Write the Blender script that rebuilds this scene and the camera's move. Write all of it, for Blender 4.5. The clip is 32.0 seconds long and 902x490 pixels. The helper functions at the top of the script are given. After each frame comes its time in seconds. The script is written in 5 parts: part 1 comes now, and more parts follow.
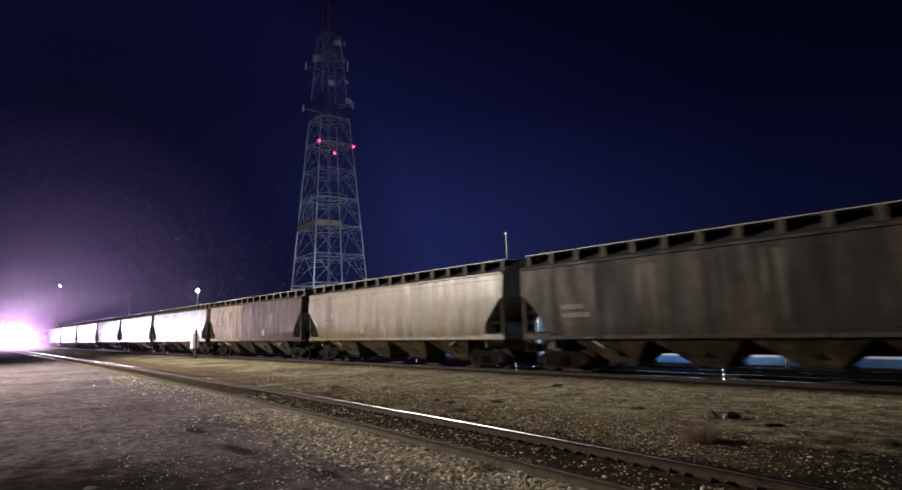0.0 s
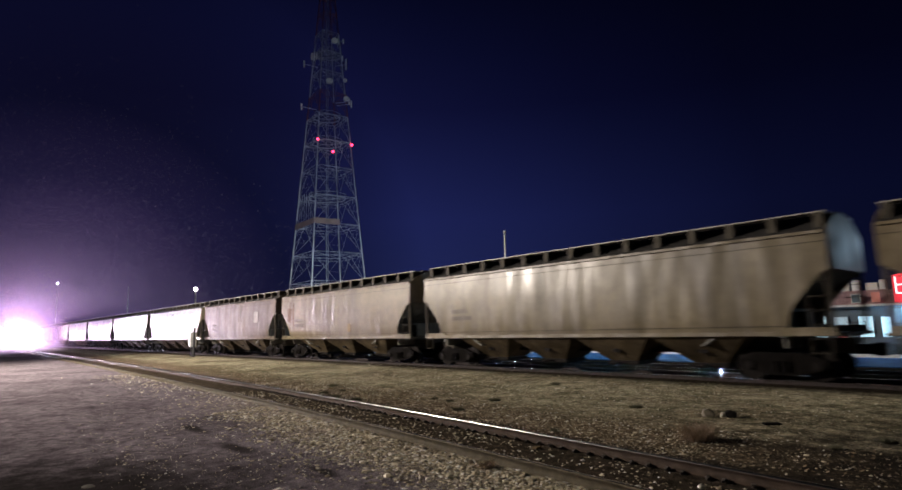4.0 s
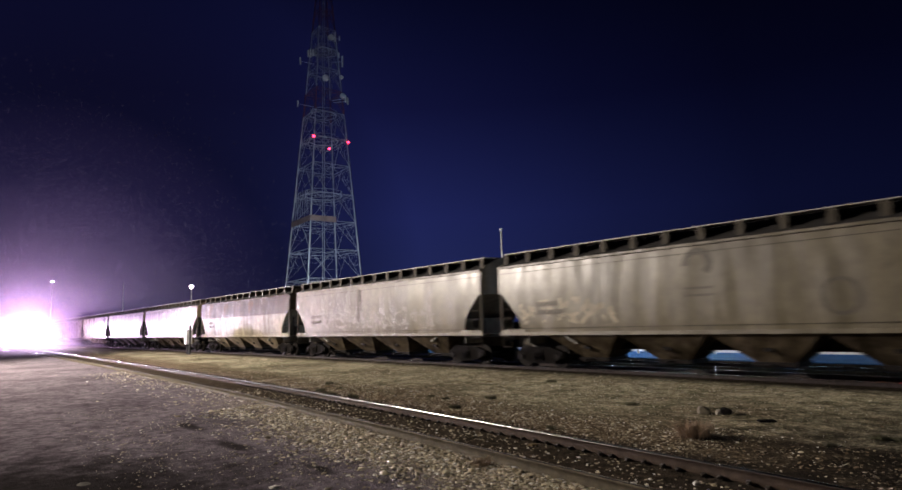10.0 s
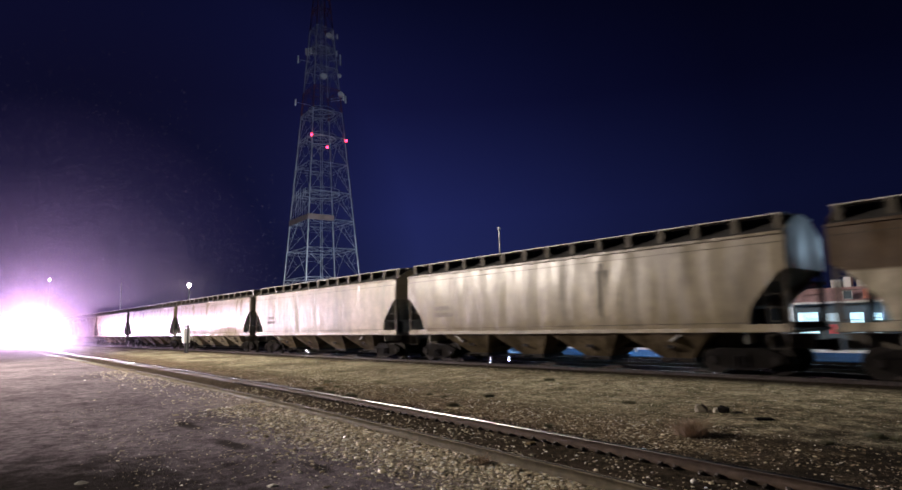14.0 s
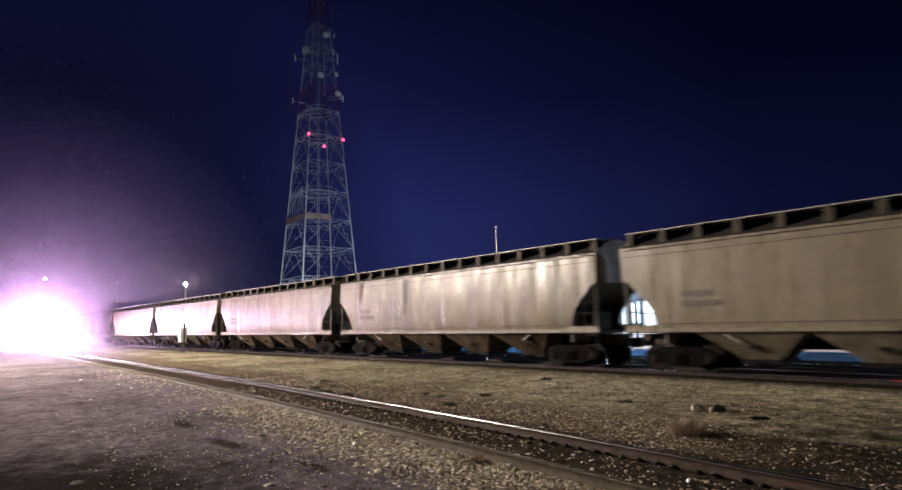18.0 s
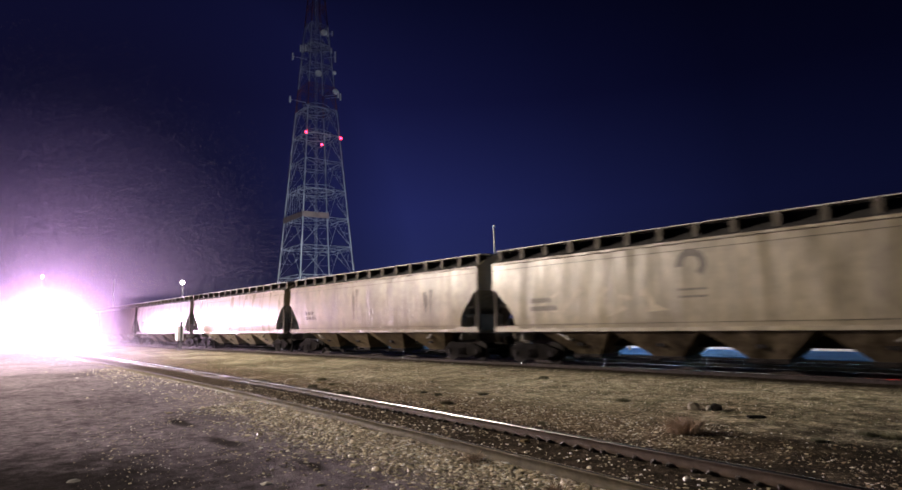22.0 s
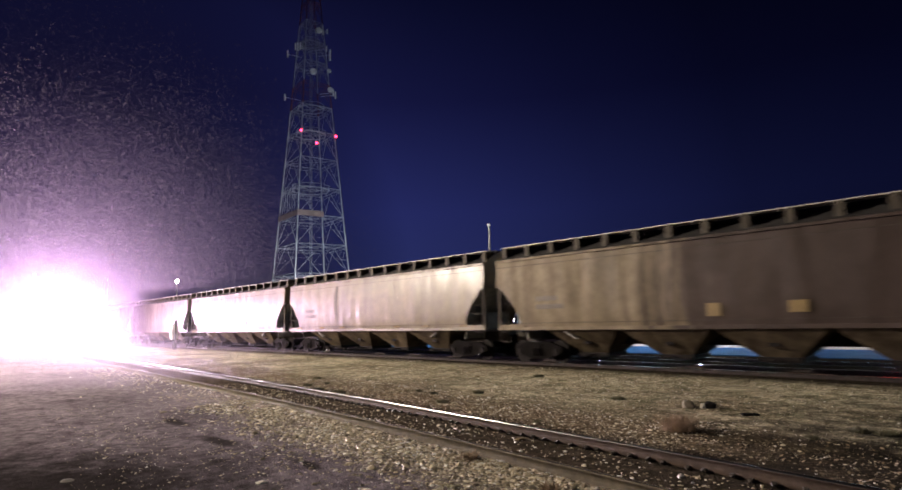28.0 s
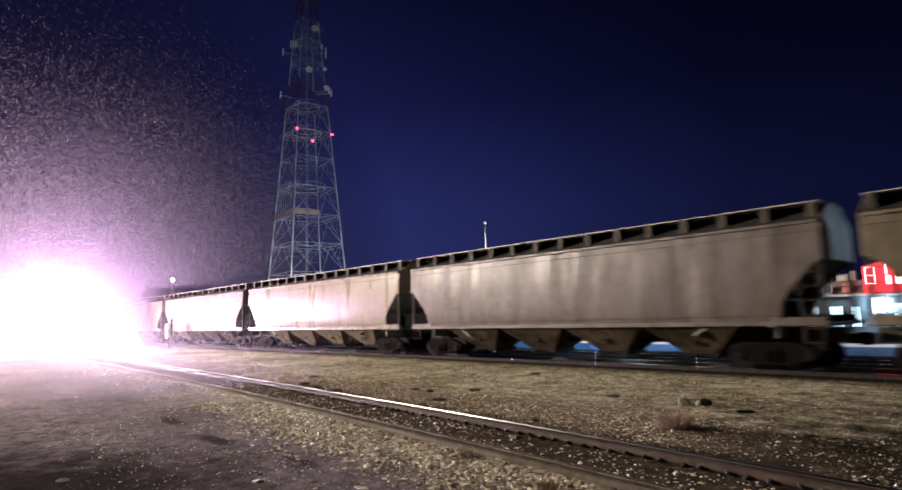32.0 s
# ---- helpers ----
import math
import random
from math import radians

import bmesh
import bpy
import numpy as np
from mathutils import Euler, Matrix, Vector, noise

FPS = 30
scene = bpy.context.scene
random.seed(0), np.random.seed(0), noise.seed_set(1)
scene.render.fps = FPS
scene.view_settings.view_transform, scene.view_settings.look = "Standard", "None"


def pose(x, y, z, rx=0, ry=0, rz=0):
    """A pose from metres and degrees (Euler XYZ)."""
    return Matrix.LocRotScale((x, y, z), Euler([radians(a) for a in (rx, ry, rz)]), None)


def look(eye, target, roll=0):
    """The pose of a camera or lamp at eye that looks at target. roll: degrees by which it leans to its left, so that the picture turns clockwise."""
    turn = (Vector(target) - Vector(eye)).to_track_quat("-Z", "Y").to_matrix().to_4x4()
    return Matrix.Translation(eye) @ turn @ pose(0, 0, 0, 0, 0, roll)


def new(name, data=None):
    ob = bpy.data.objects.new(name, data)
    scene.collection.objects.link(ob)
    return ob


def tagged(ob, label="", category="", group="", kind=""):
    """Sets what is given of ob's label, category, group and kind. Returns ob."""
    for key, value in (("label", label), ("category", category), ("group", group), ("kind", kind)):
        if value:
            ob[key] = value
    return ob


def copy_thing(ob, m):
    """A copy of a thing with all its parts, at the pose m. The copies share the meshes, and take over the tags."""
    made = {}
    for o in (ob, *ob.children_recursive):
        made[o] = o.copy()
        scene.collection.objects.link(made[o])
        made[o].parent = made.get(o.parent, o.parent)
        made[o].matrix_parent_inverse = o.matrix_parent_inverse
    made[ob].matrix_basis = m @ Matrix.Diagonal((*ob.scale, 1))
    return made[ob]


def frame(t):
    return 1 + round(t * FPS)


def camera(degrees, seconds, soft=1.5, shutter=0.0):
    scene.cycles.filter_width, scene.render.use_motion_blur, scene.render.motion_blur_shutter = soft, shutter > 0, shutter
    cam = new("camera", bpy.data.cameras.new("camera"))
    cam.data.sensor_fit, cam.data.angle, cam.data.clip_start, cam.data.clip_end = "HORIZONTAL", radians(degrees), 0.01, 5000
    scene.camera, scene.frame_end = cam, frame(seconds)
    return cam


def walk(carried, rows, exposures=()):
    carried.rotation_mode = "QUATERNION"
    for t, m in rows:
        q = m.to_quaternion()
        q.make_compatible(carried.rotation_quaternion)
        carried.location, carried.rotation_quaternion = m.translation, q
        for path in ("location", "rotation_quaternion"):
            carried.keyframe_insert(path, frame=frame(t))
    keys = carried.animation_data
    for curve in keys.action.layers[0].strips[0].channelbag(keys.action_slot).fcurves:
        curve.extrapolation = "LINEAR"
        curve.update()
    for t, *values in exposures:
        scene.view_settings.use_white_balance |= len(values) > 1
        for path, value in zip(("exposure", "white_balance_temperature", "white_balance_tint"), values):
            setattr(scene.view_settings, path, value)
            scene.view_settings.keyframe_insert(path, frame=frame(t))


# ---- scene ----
EYE = Vector((0.0, 0.0, 1.95))
# seconds, turn to the left of the across-track direction, tilt up, lean (degrees)
TURNS = [
    (0, 48.807, 8.113, -1.759),
    (1, 48.733, 8.074, -1.757),
    (2, 48.693, 8.043, -1.742),
    (3, 48.670, 7.998, -1.733),
    (3.5, 48.659, 7.979, -1.742),
    (5.5, 48.588, 7.902, -1.677),
    (6, 48.581, 7.892, -1.678),
    (7, 48.552, 7.865, -1.669),
    (8, 48.469, 7.823, -1.673),
    (9, 48.365, 7.756, -1.697),
    (10, 48.296, 7.709, -1.717),
    (11, 48.251, 7.662, -1.659),
    (12, 48.187, 7.621, -1.733),
    (13, 48.139, 7.589, -1.743),
    (14, 48.106, 7.562, -1.745),
    (14.5, 48.081, 7.543, -1.741),
    (16.5, 47.874, 7.496, -1.726),
    (17, 47.852, 7.489, -1.723),
    (18, 47.813, 7.486, -1.709),
    (19, 47.789, 7.459, -1.680),
    (20, 47.758, 7.429, -1.673),
    (21, 47.683, 7.380, -1.671),
    (22, 47.580, 7.350, -1.653),
    (23, 47.464, 7.341, -1.626),
    (24, 47.393, 7.331, -1.580),
    (25, 47.344, 7.323, -1.581),
    (25.5, 47.337, 7.321, -1.561),
    (27.5, 47.177, 7.218, -1.699),
    (28, 47.113, 7.188, -1.713),
    (29, 46.966, 7.127, -1.756),
    (30, 46.864, 7.067, -1.784),
    (31, 46.799, 7.011, -1.798),
    (32, 46.747, 6.994, -1.840),
]


def aim(turn, tilt, lean):
    a, b = radians(turn), radians(tilt)
    way = Vector((-math.sin(a) * math.cos(b), math.cos(a) * math.cos(b), math.sin(b)))
    return look(EYE, EYE + way, lean)


cam = camera(75.96, 32.0, soft=1.6, shutter=0.55)
# the clip's camera slowly opens up as the headlights come nearer
walk(cam, [(t, aim(a, b, c)) for t, a, b, c in TURNS],
     [(0, -0.22, 6150, 15), (6, -0.14, 6150, 15.5), (13.5, 0.05, 6170, 16.5), (17, 0.13, 6320, 17), (19, 0.17, 6350, 18.5),
      (22, 0.20, 6380, 18), (25, 0.26, 6400, 17), (28, 0.33, 6500, 17), (32, 0.39, 6450, 17.5)])

# the added see-through mist lies in many layers
scene.cycles.transparent_max_bounces = 80

# ---- world and large lights ----
world = bpy.data.worlds.new("night_sky")
scene.world = world
world.use_nodes = True
wn, wl = world.node_tree.nodes, world.node_tree.links
wn.clear()
w_out = wn.new("ShaderNodeOutputWorld")
w_bg = wn.new("ShaderNodeBackground")
w_co = wn.new("ShaderNodeTexCoord")
w_sep = wn.new("ShaderNodeSeparateXYZ")
w_ramp = wn.new("ShaderNodeValToRGB")
wl.new(w_co.outputs["Generated"], w_sep.inputs[0])
wl.new(w_sep.outputs["Z"], w_ramp.inputs[0])
er = w_ramp.color_ramp.elements
er[0].position, er[0].color = 0.0, (0.0070, 0.0100, 0.037, 1)
er[1].position, er[1].color = 0.62, (0.0004, 0.0006, 0.0030, 1)
for pos, col in ((0.18, (0.0058, 0.0078, 0.038, 1)), (0.36, (0.0024, 0.0029, 0.0165, 1))):
    e = er.new(pos)
    e.color = col
# the glow of the town low over the far end of the line
w_dot = wn.new("ShaderNodeVectorMath")
w_dot.operation = "DOT_PRODUCT"
w_dot.inputs[1].default_value = Vector((-0.985, 0.13, 0.02)).normalized()
wl.new(w_co.outputs["Generated"], w_dot.inputs[0])
w_glow = wn.new("ShaderNodeValToRGB")
wl.new(w_dot.outputs["Value"], w_glow.inputs[0])
eg = w_glow.color_ramp.elements
eg[0].position, eg[0].color = 0.74, (0, 0, 0, 1)
eg[1].position, eg[1].color = 1.0, (0.08, 0.045, 0.10, 1)
for pos, col in ((0.88, (0.0008, 0.0007, 0.0026, 1)), (0.95, (0.002, 0.0015, 0.004, 1)), (0.978, (0.010, 0.006, 0.015, 1)), (0.992, (0.035, 0.02, 0.047, 1))):
    e = eg.new(pos)
    e.color = col
w_add = wn.new("ShaderNodeMixRGB")
w_add.blend_type = "ADD"
w_add.inputs[0].default_value = 1.0
# the sky is lighter towards the town, darker away from it
w_side = wn.new("ShaderNodeValToRGB")
wl.new(w_dot.outputs["Value"], w_side.inputs[0])
es = w_side.color_ramp.elements
es[0].position, es[0].color = 0.05, (0.25, 0.25, 0.27, 1)
es[1].position, es[1].color = 0.95, (0.60, 0.60, 0.63, 1)
for pos, v in ((0.45, 0.60), (0.63, 1.15), (0.75, 1.75), (0.85, 2.2), (0.91, 1.2)):
    e = es.new(pos)
    e.color = (v, v, v, 1)
w_mul = wn.new("ShaderNodeMixRGB")
w_mul.blend_type = "MULTIPLY"
w_mul.inputs[0].default_value = 1.0
wl.new(w_ramp.outputs[0], w_mul.inputs[1])
wl.new(w_side.outputs[0], w_mul.inputs[2])
wl.new(w_mul.outputs[0], w_add.inputs[1])
wl.new(w_glow.outputs[0], w_add.inputs[2])
wl.new(w_add.outputs[0], w_bg.inputs[0])
wl.new(w_bg.outputs[0], w_out.inputs[0])

HEADLIGHT = 600000.0
DITCH = 60000.0
YARD_WATTS = 148000.0
LOT_WATTS = 900.0


def lamp(name, kind, at, watts, colour, size=0.2, target=None, cone=120):
    data = bpy.data.lights.new(name, kind)
    data.energy, data.color = watts, colour
    data.shadow_soft_size = size
    ob = new(name, data)
    if target is not None:
        ob.matrix_basis = look(at, target)
    else:
        ob.location = at
    if kind == "SPOT":
        data.spot_size, data.spot_blend = radians(cone), 0.6
    return ob


# ---- materials ----
def nodes_of(name):
    m = bpy.data.materials.new(name)
    m.use_nodes = True
    nt = m.node_tree
    b = nt.nodes["Principled BSDF"]
    return m, nt, b


def link(nt, a, b):
    nt.links.new(a, b)


def noise_tex(nt, scale, detail=6, rough=0.6, vec=None, w=None):
    n = nt.nodes.new("ShaderNodeTexNoise")
    n.inputs["Scale"].default_value = scale
    n.inputs["Detail"].default_value = detail
    n.inputs["Roughness"].default_value = rough
    if w is not None:
        n.noise_dimensions = "4D"
        link(nt, w, n.inputs["W"])
    if vec is not None:
        link(nt, vec, n.inputs["Vector"])
    return n


def ramp(nt, fac, stops):
    r = nt.nodes.new("ShaderNodeValToRGB")
    link(nt, fac, r.inputs[0])
    e = r.color_ramp.elements
    e[0].position, e[0].color = stops[0][0], (*stops[0][1], 1)
    e[1].position, e[1].color = stops[-1][0], (*stops[-1][1], 1)
    for p, c in stops[1:-1]:
        x = e.new(p)
        x.color = (*c, 1)
    return r


def mix(nt, fac, a, b, mode="MIX"):
    m = nt.nodes.new("ShaderNodeMixRGB")
    m.blend_type = mode
    for i, v in ((0, fac), (1, a), (2, b)):
        if isinstance(v, (int, float)):
            m.inputs[i].default_value = v
        elif isinstance(v, tuple):
            m.inputs[i].default_value = (*v, 1)
        else:
            link(nt, v, m.inputs[i])
    return m.outputs[0]


def bump(nt, b, height, strength, dist=0.02):
    n = nt.nodes.new("ShaderNodeBump")
    n.inputs["Strength"].default_value = strength
    n.inputs["Distance"].default_value = dist
    link(nt, height, n.inputs["Height"])
    link(nt, n.outputs[0], b.inputs["Normal"])


def plain(name, colour, rough=0.6, metal=0.0, vary=0.25, scale=3.0, relief=0.1, spec=0.5):
    """A worn single-colour surface with two scales of variation."""
    m, nt, b = nodes_of(name)
    co = nt.nodes.new("ShaderNodeTexCoord").outputs["Object"]
    big = noise_tex(nt, scale, 5, 0.6, co)
    fine = noise_tex(nt, scale * 14, 3, 0.6, co)
    dark = tuple(c * (1 - vary) for c in colour)
    light = tuple(min(1, c * (1 + vary)) for c in colour)
    c1 = ramp(nt, big.outputs[0], [(0.3, dark), (0.7, light)]).outputs[0]
    c2 = mix(nt, 0.25, c1, fine.outputs[0], "MULTIPLY")
    link(nt, c2, b.inputs["Base Color"])
    b.inputs["Roughness"].default_value = rough
    b.inputs["Metallic"].default_value = metal
    b.inputs["Specular IOR Level"].default_value = spec
    bump(nt, b, fine.outputs[0], relief, 0.01)
    return m


def glow(name, colour, strength):
    m, nt, b = nodes_of(name)
    b.inputs["Base Color"].default_value = (*colour, 1)
    b.inputs["Emission Color"].default_value = (*colour, 1)
    b.inputs["Emission Strength"].default_value = strength
    return m


def car_paint(name, base, stain, amount=0.5, rough=0.31, upper=None, spec=0.75, dents=0.075, dark_end=None):
    """Weathered hopper paint: rain streaks down the side, rust, grime, faint dents."""
    m, nt, b = nodes_of(name)
    co = nt.nodes.new("ShaderNodeTexCoord").outputs["Object"]
    info = nt.nodes.new("ShaderNodeObjectInfo").outputs["Random"]
    k = nt.nodes.new("ShaderNodeMath")
    k.operation = "MULTIPLY"
    k.inputs[1].default_value = 40.0
    link(nt, info, k.inputs[0])
    mp = nt.nodes.new("ShaderNodeMapping")
    mp.inputs["Scale"].default_value = (1.0, 1.0, 0.10)
    link(nt, co, mp.inputs[0])
    streak = noise_tex(nt, 2.4, 7, 0.65, mp.outputs[0], k.outputs[0])
    mp2 = nt.nodes.new("ShaderNodeMapping")
    mp2.inputs["Scale"].default_value = (1.0, 1.0, 0.35)
    link(nt, co, mp2.inputs[0])
    blot = noise_tex(nt, 0.55, 4, 0.55, mp2.outputs[0], k.outputs[0])
    fine = noise_tex(nt, 26, 4, 0.7, co)
    col = base
    if upper is not None:
        sx = nt.nodes.new("ShaderNodeSeparateXYZ")
        link(nt, co, sx.inputs[0])
        mr = nt.nodes.new("ShaderNodeMapRange")
        mr.inputs["From Min"].default_value, mr.inputs["From Max"].default_value = 2.72, 2.80
        link(nt, sx.outputs["Z"], mr.inputs["Value"])
        col = mix(nt, mr.outputs[0], base, upper)
    if dark_end is not None:
        # one end of the side is darker, with a ragged streaky edge
        sx = nt.nodes.new("ShaderNodeSeparateXYZ")
        link(nt, co, sx.inputs[0])
        edge = nt.nodes.new("ShaderNodeMath")
        edge.operation = "MULTIPLY_ADD"
        edge.inputs[1].default_value = 9.0
        link(nt, streak.outputs[0], edge.inputs[0])
        link(nt, sx.outputs["X"], edge.inputs[2])
        mr = nt.nodes.new("ShaderNodeMapRange")
        mr.inputs["From Min"].default_value, mr.inputs["From Max"].default_value = 1.9, 4.2
        link(nt, edge.outputs[0], mr.inputs["Value"])
        col = mix(nt, mr.outputs[0], base, dark_end)
    f1 = ramp(nt, streak.outputs[0], [(0.44, (0, 0, 0)), (0.62, (amount, amount, amount))]).outputs[0]
    c1 = mix(nt, f1, col, stain)
    f2 = ramp(nt, blot.outputs[0], [(0.46, (0, 0, 0)), (0.66, (amount * 0.9,) * 3)]).outputs[0]
    c2 = mix(nt, f2, c1, tuple(0.6 * s for s in stain))
    mp3 = nt.nodes.new("ShaderNodeMapping")
    mp3.inputs["Scale"].default_value = (1.0, 1.0, 0.12)
    mp3.inputs["Location"].default_value = (31.0, 7.0, 3.0)
    link(nt, co, mp3.inputs[0])
    broad = noise_tex(nt, 0.8, 4, 0.6, mp3.outputs[0], k.outputs[0])
    tone = ramp(nt, broad.outputs[0], [(0.36, (0.46, 0.45, 0.40)), (0.47, (0.88, 0.88, 0.85)), (0.64, (1.12, 1.12, 1.08))]).outputs[0]
    c2 = mix(nt, min(1.0, amount * 1.3), c2, tone, "MULTIPLY")
    mott = noise_tex(nt, 2.6, 5, 0.65, co, k.outputs[0])
    c2 = mix(nt, min(1.0, amount * 1.5), c2, ramp(nt, mott.outputs[0], [(0.35, (0.62, 0.60, 0.55)), (0.62, (1.2, 1.2, 1.2))]).outputs[0], "MULTIPLY")
    c3 = mix(nt, 0.22, c2, fine.outputs[0], "MULTIPLY")
    link(nt, c3, b.inputs["Base Color"])
    r = ramp(nt, streak.outputs[0], [(0.3, (rough, rough, rough)), (0.75, (min(1, rough + 0.32),) * 3)])
    link(nt, r.outputs[0], b.inputs["Roughness"])
    b.inputs["Specular IOR Level"].default_value = spec
    mp4 = nt.nodes.new("ShaderNodeMapping")
    mp4.inputs["Scale"].default_value = (1.0, 1.0, 0.28)
    link(nt, co, mp4.inputs[0])
    wave = noise_tex(nt, 1.7, 0.3, 0.4, mp4.outputs[0], k.outputs[0])
    bump(nt, b, wave.outputs[0], 0.9, dents)
    return m


PAINTS = {
    "tan": car_paint("tan_paint", (0.170, 0.138, 0.081), (0.095, 0.070, 0.042), 0.45),
    "stained": car_paint("stained_paint", (0.058, 0.047, 0.033), (0.012, 0.010, 0.008), 0.85, 0.5, spec=0.25),
    "rusty": car_paint("rusty_brown_paint", (0.190, 0.152, 0.093), (0.060, 0.042, 0.030), 0.36, 0.5, spec=0.25, dark_end=(0.040, 0.026, 0.021)),
    "grey": car_paint("grey_paint", (0.168, 0.146, 0.099), (0.090, 0.075, 0.054), 0.42),
    "cream": car_paint("cream_paint", (0.226, 0.194, 0.136), (0.16, 0.135, 0.095), 0.25, 0.17, spec=0.85, dents=0.035),
    "white": car_paint("white_paint", (0.258, 0.222, 0.150), (0.110, 0.088, 0.062), 0.38, 0.33),
    "brown": car_paint("brown_paint", (0.135, 0.100, 0.075), (0.050, 0.035, 0.025), 0.5, 0.45),
    "mauve": car_paint("mauve_paint", (0.120, 0.097, 0.080), (0.052, 0.040, 0.034), 0.5, 0.36, spec=0.55),
    "twotone": car_paint("two_tone_paint", (0.300, 0.268, 0.200), (0.060, 0.045, 0.030), 0.45, 0.4, upper=(0.060, 0.038, 0.020), spec=0.3),
}
# hopper bays: dirtier tones, with the dimness under the body put in as well
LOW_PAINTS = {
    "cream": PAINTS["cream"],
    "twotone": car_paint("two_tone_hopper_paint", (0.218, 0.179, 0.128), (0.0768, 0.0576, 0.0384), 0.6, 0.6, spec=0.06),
    "dirty": car_paint("dirty_shaded_hopper_paint", (0.110, 0.088, 0.060), (0.0448, 0.032, 0.0224), 0.7, 0.65, spec=0.06),
    "dusty": car_paint("dusty_shaded_hopper_paint", (0.122, 0.095, 0.060), (0.0576, 0.0448, 0.032), 0.6, 0.6, spec=0.06),
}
UNDER = plain("grimy_underframe", (0.010, 0.008, 0.007), 0.8, 0.0, 0.4, 4, 0.1, 0.12)
STEEL_DARK = plain("dark_cast_steel", (0.0065, 0.0055, 0.005), 0.9, 0.0, 0.4, 6, 0.1, 0.05)
WHEEL_STEEL = plain("wheel_steel", (0.010, 0.008, 0.007), 0.7, 0.0, 0.3, 8, 0.1, 0.08)
ROOF = plain("sooty_wagon_roof", (0.022, 0.020, 0.019), 0.7, 0.0, 0.4, 2)
GALV = plain("galvanised_grating", (0.30, 0.285, 0.26), 0.5, 0.0, 0.2, 5)
MARK = plain("faded_black_lettering", (0.105, 0.088, 0.064), 0.6, 0.0, 0.3, 20)
PLACARD = plain("white_placard", (0.60, 0.59, 0.56), 0.5, 0.0, 0.1, 6)
OLD_PLACARD = plain("faded_placard", (0.25, 0.235, 0.20), 0.6, 0.0, 0.2, 6)
YELLOW = plain("yellow_reflective_patch", (0.16, 0.105, 0.028), 0.6, 0.0, 0.2, 6)
STAIN = plain("dark_rain_stain", (0.075, 0.064, 0.046), 0.6, 0.0, 0.35, 5, 0.1, 0.3)
RUST = plain("rust_stain", (0.105, 0.066, 0.036), 0.7, 0.0, 0.35, 5, 0.1, 0.2)
RING = plain("dark_sprayed_paint", (0.085, 0.074, 0.056), 0.6, 0.0, 0.3, 6)
DULL_GREY = plain("dull_grey_paint", (0.24, 0.235, 0.21), 0.7, 0.0, 0.3, 3, 0.1, 0.2)
GRIMY = plain("grime_coated_paint", (0.055, 0.047, 0.037), 0.75, 0.0, 0.35, 3, 0.1, 0.2)
BRACKET = plain("dusty_bracket_paint", (0.062, 0.053, 0.038), 0.7, 0.0, 0.3, 3, 0.1, 0.2)
GRAFFITI = plain("pale_graffiti_paint", (0.33, 0.285, 0.20), 0.5, 0.0, 0.2, 4)
RAIL_SIDE = plain("rusty_rail", (0.058, 0.041, 0.029), 0.85, 0.0, 0.35, 7, 0.3, 0.1)
RAIL_DARK = plain("dark_rail_web", (0.034, 0.027, 0.026), 0.8, 0.0, 0.35, 7, 0.3, 0.15)
RAIL_MIRROR = plain("bright_main_rail_head", (0.66, 0.64, 0.62), 0.04, 1.0, 0.03, 9, 0.0)
RAIL_TOP = plain("polished_rail_head", (0.30, 0.285, 0.268), 0.22, 1.0, 0.08, 9, 0.03)
RAIL_DULL = plain("dull_rail_head", (0.33, 0.28, 0.215), 0.25, 0.85, 0.25, 9, 0.1)
RAIL_BROWN = plain("brown_rail_web", (0.098, 0.082, 0.052), 0.85, 0.0, 0.35, 7, 0.3, 0.1)
TIE = plain("tarred_timber", (0.045, 0.036, 0.028), 0.85, 0.0, 0.4, 5, 0.4)
STONE_A = plain("ballast_stone", (0.15, 0.135, 0.11), 0.85, 0.0, 0.4, 9, 0.4, 0.2)
DULL_ROCK = plain("dull_rock", (0.20, 0.175, 0.125), 0.85, 0.0, 0.35, 6, 0.5)
BOULDER = plain("pale_rock", (0.42, 0.39, 0.32), 0.8, 0.0, 0.35, 6, 0.5)
STRAW = plain("dry_grass", (0.27, 0.19, 0.115), 0.8, 0.0, 0.35, 5)
GREENISH = plain("short_weeds", (0.11, 0.105, 0.055), 0.85, 0.0, 0.4, 3)
LATTICE = plain("galvanised_tower_steel", (0.45, 0.46, 0.46), 0.6, 0.1, 0.3, 0.4)
LATTICE_RED = plain("red_tower_steel", (0.16, 0.035, 0.028), 0.7, 0.0, 0.3, 0.4)
DECK = plain("rusty_tower_screen", (0.24, 0.16, 0.14), 0.8, 0.0, 0.3, 0.5)
DISH = plain("white_antenna_shell", (0.78, 0.78, 0.76), 0.45, 0.0, 0.08, 2)
DARK_POLE = plain("dark_painted_pole", (0.04, 0.04, 0.042), 0.8, 0.0, 0.2, 2, 0.1, 0.05)
POLE = plain("grey_pole_steel", (0.34, 0.34, 0.33), 0.5, 0.5, 0.2, 2)
CASE = plain("aluminium_relay_case", (0.55, 0.55, 0.53), 0.6, 0.0, 0.2, 3)
LOCO_RED = plain("red_locomotive_paint", (0.32, 0.035, 0.03), 0.35, 0.0, 0.2, 2)
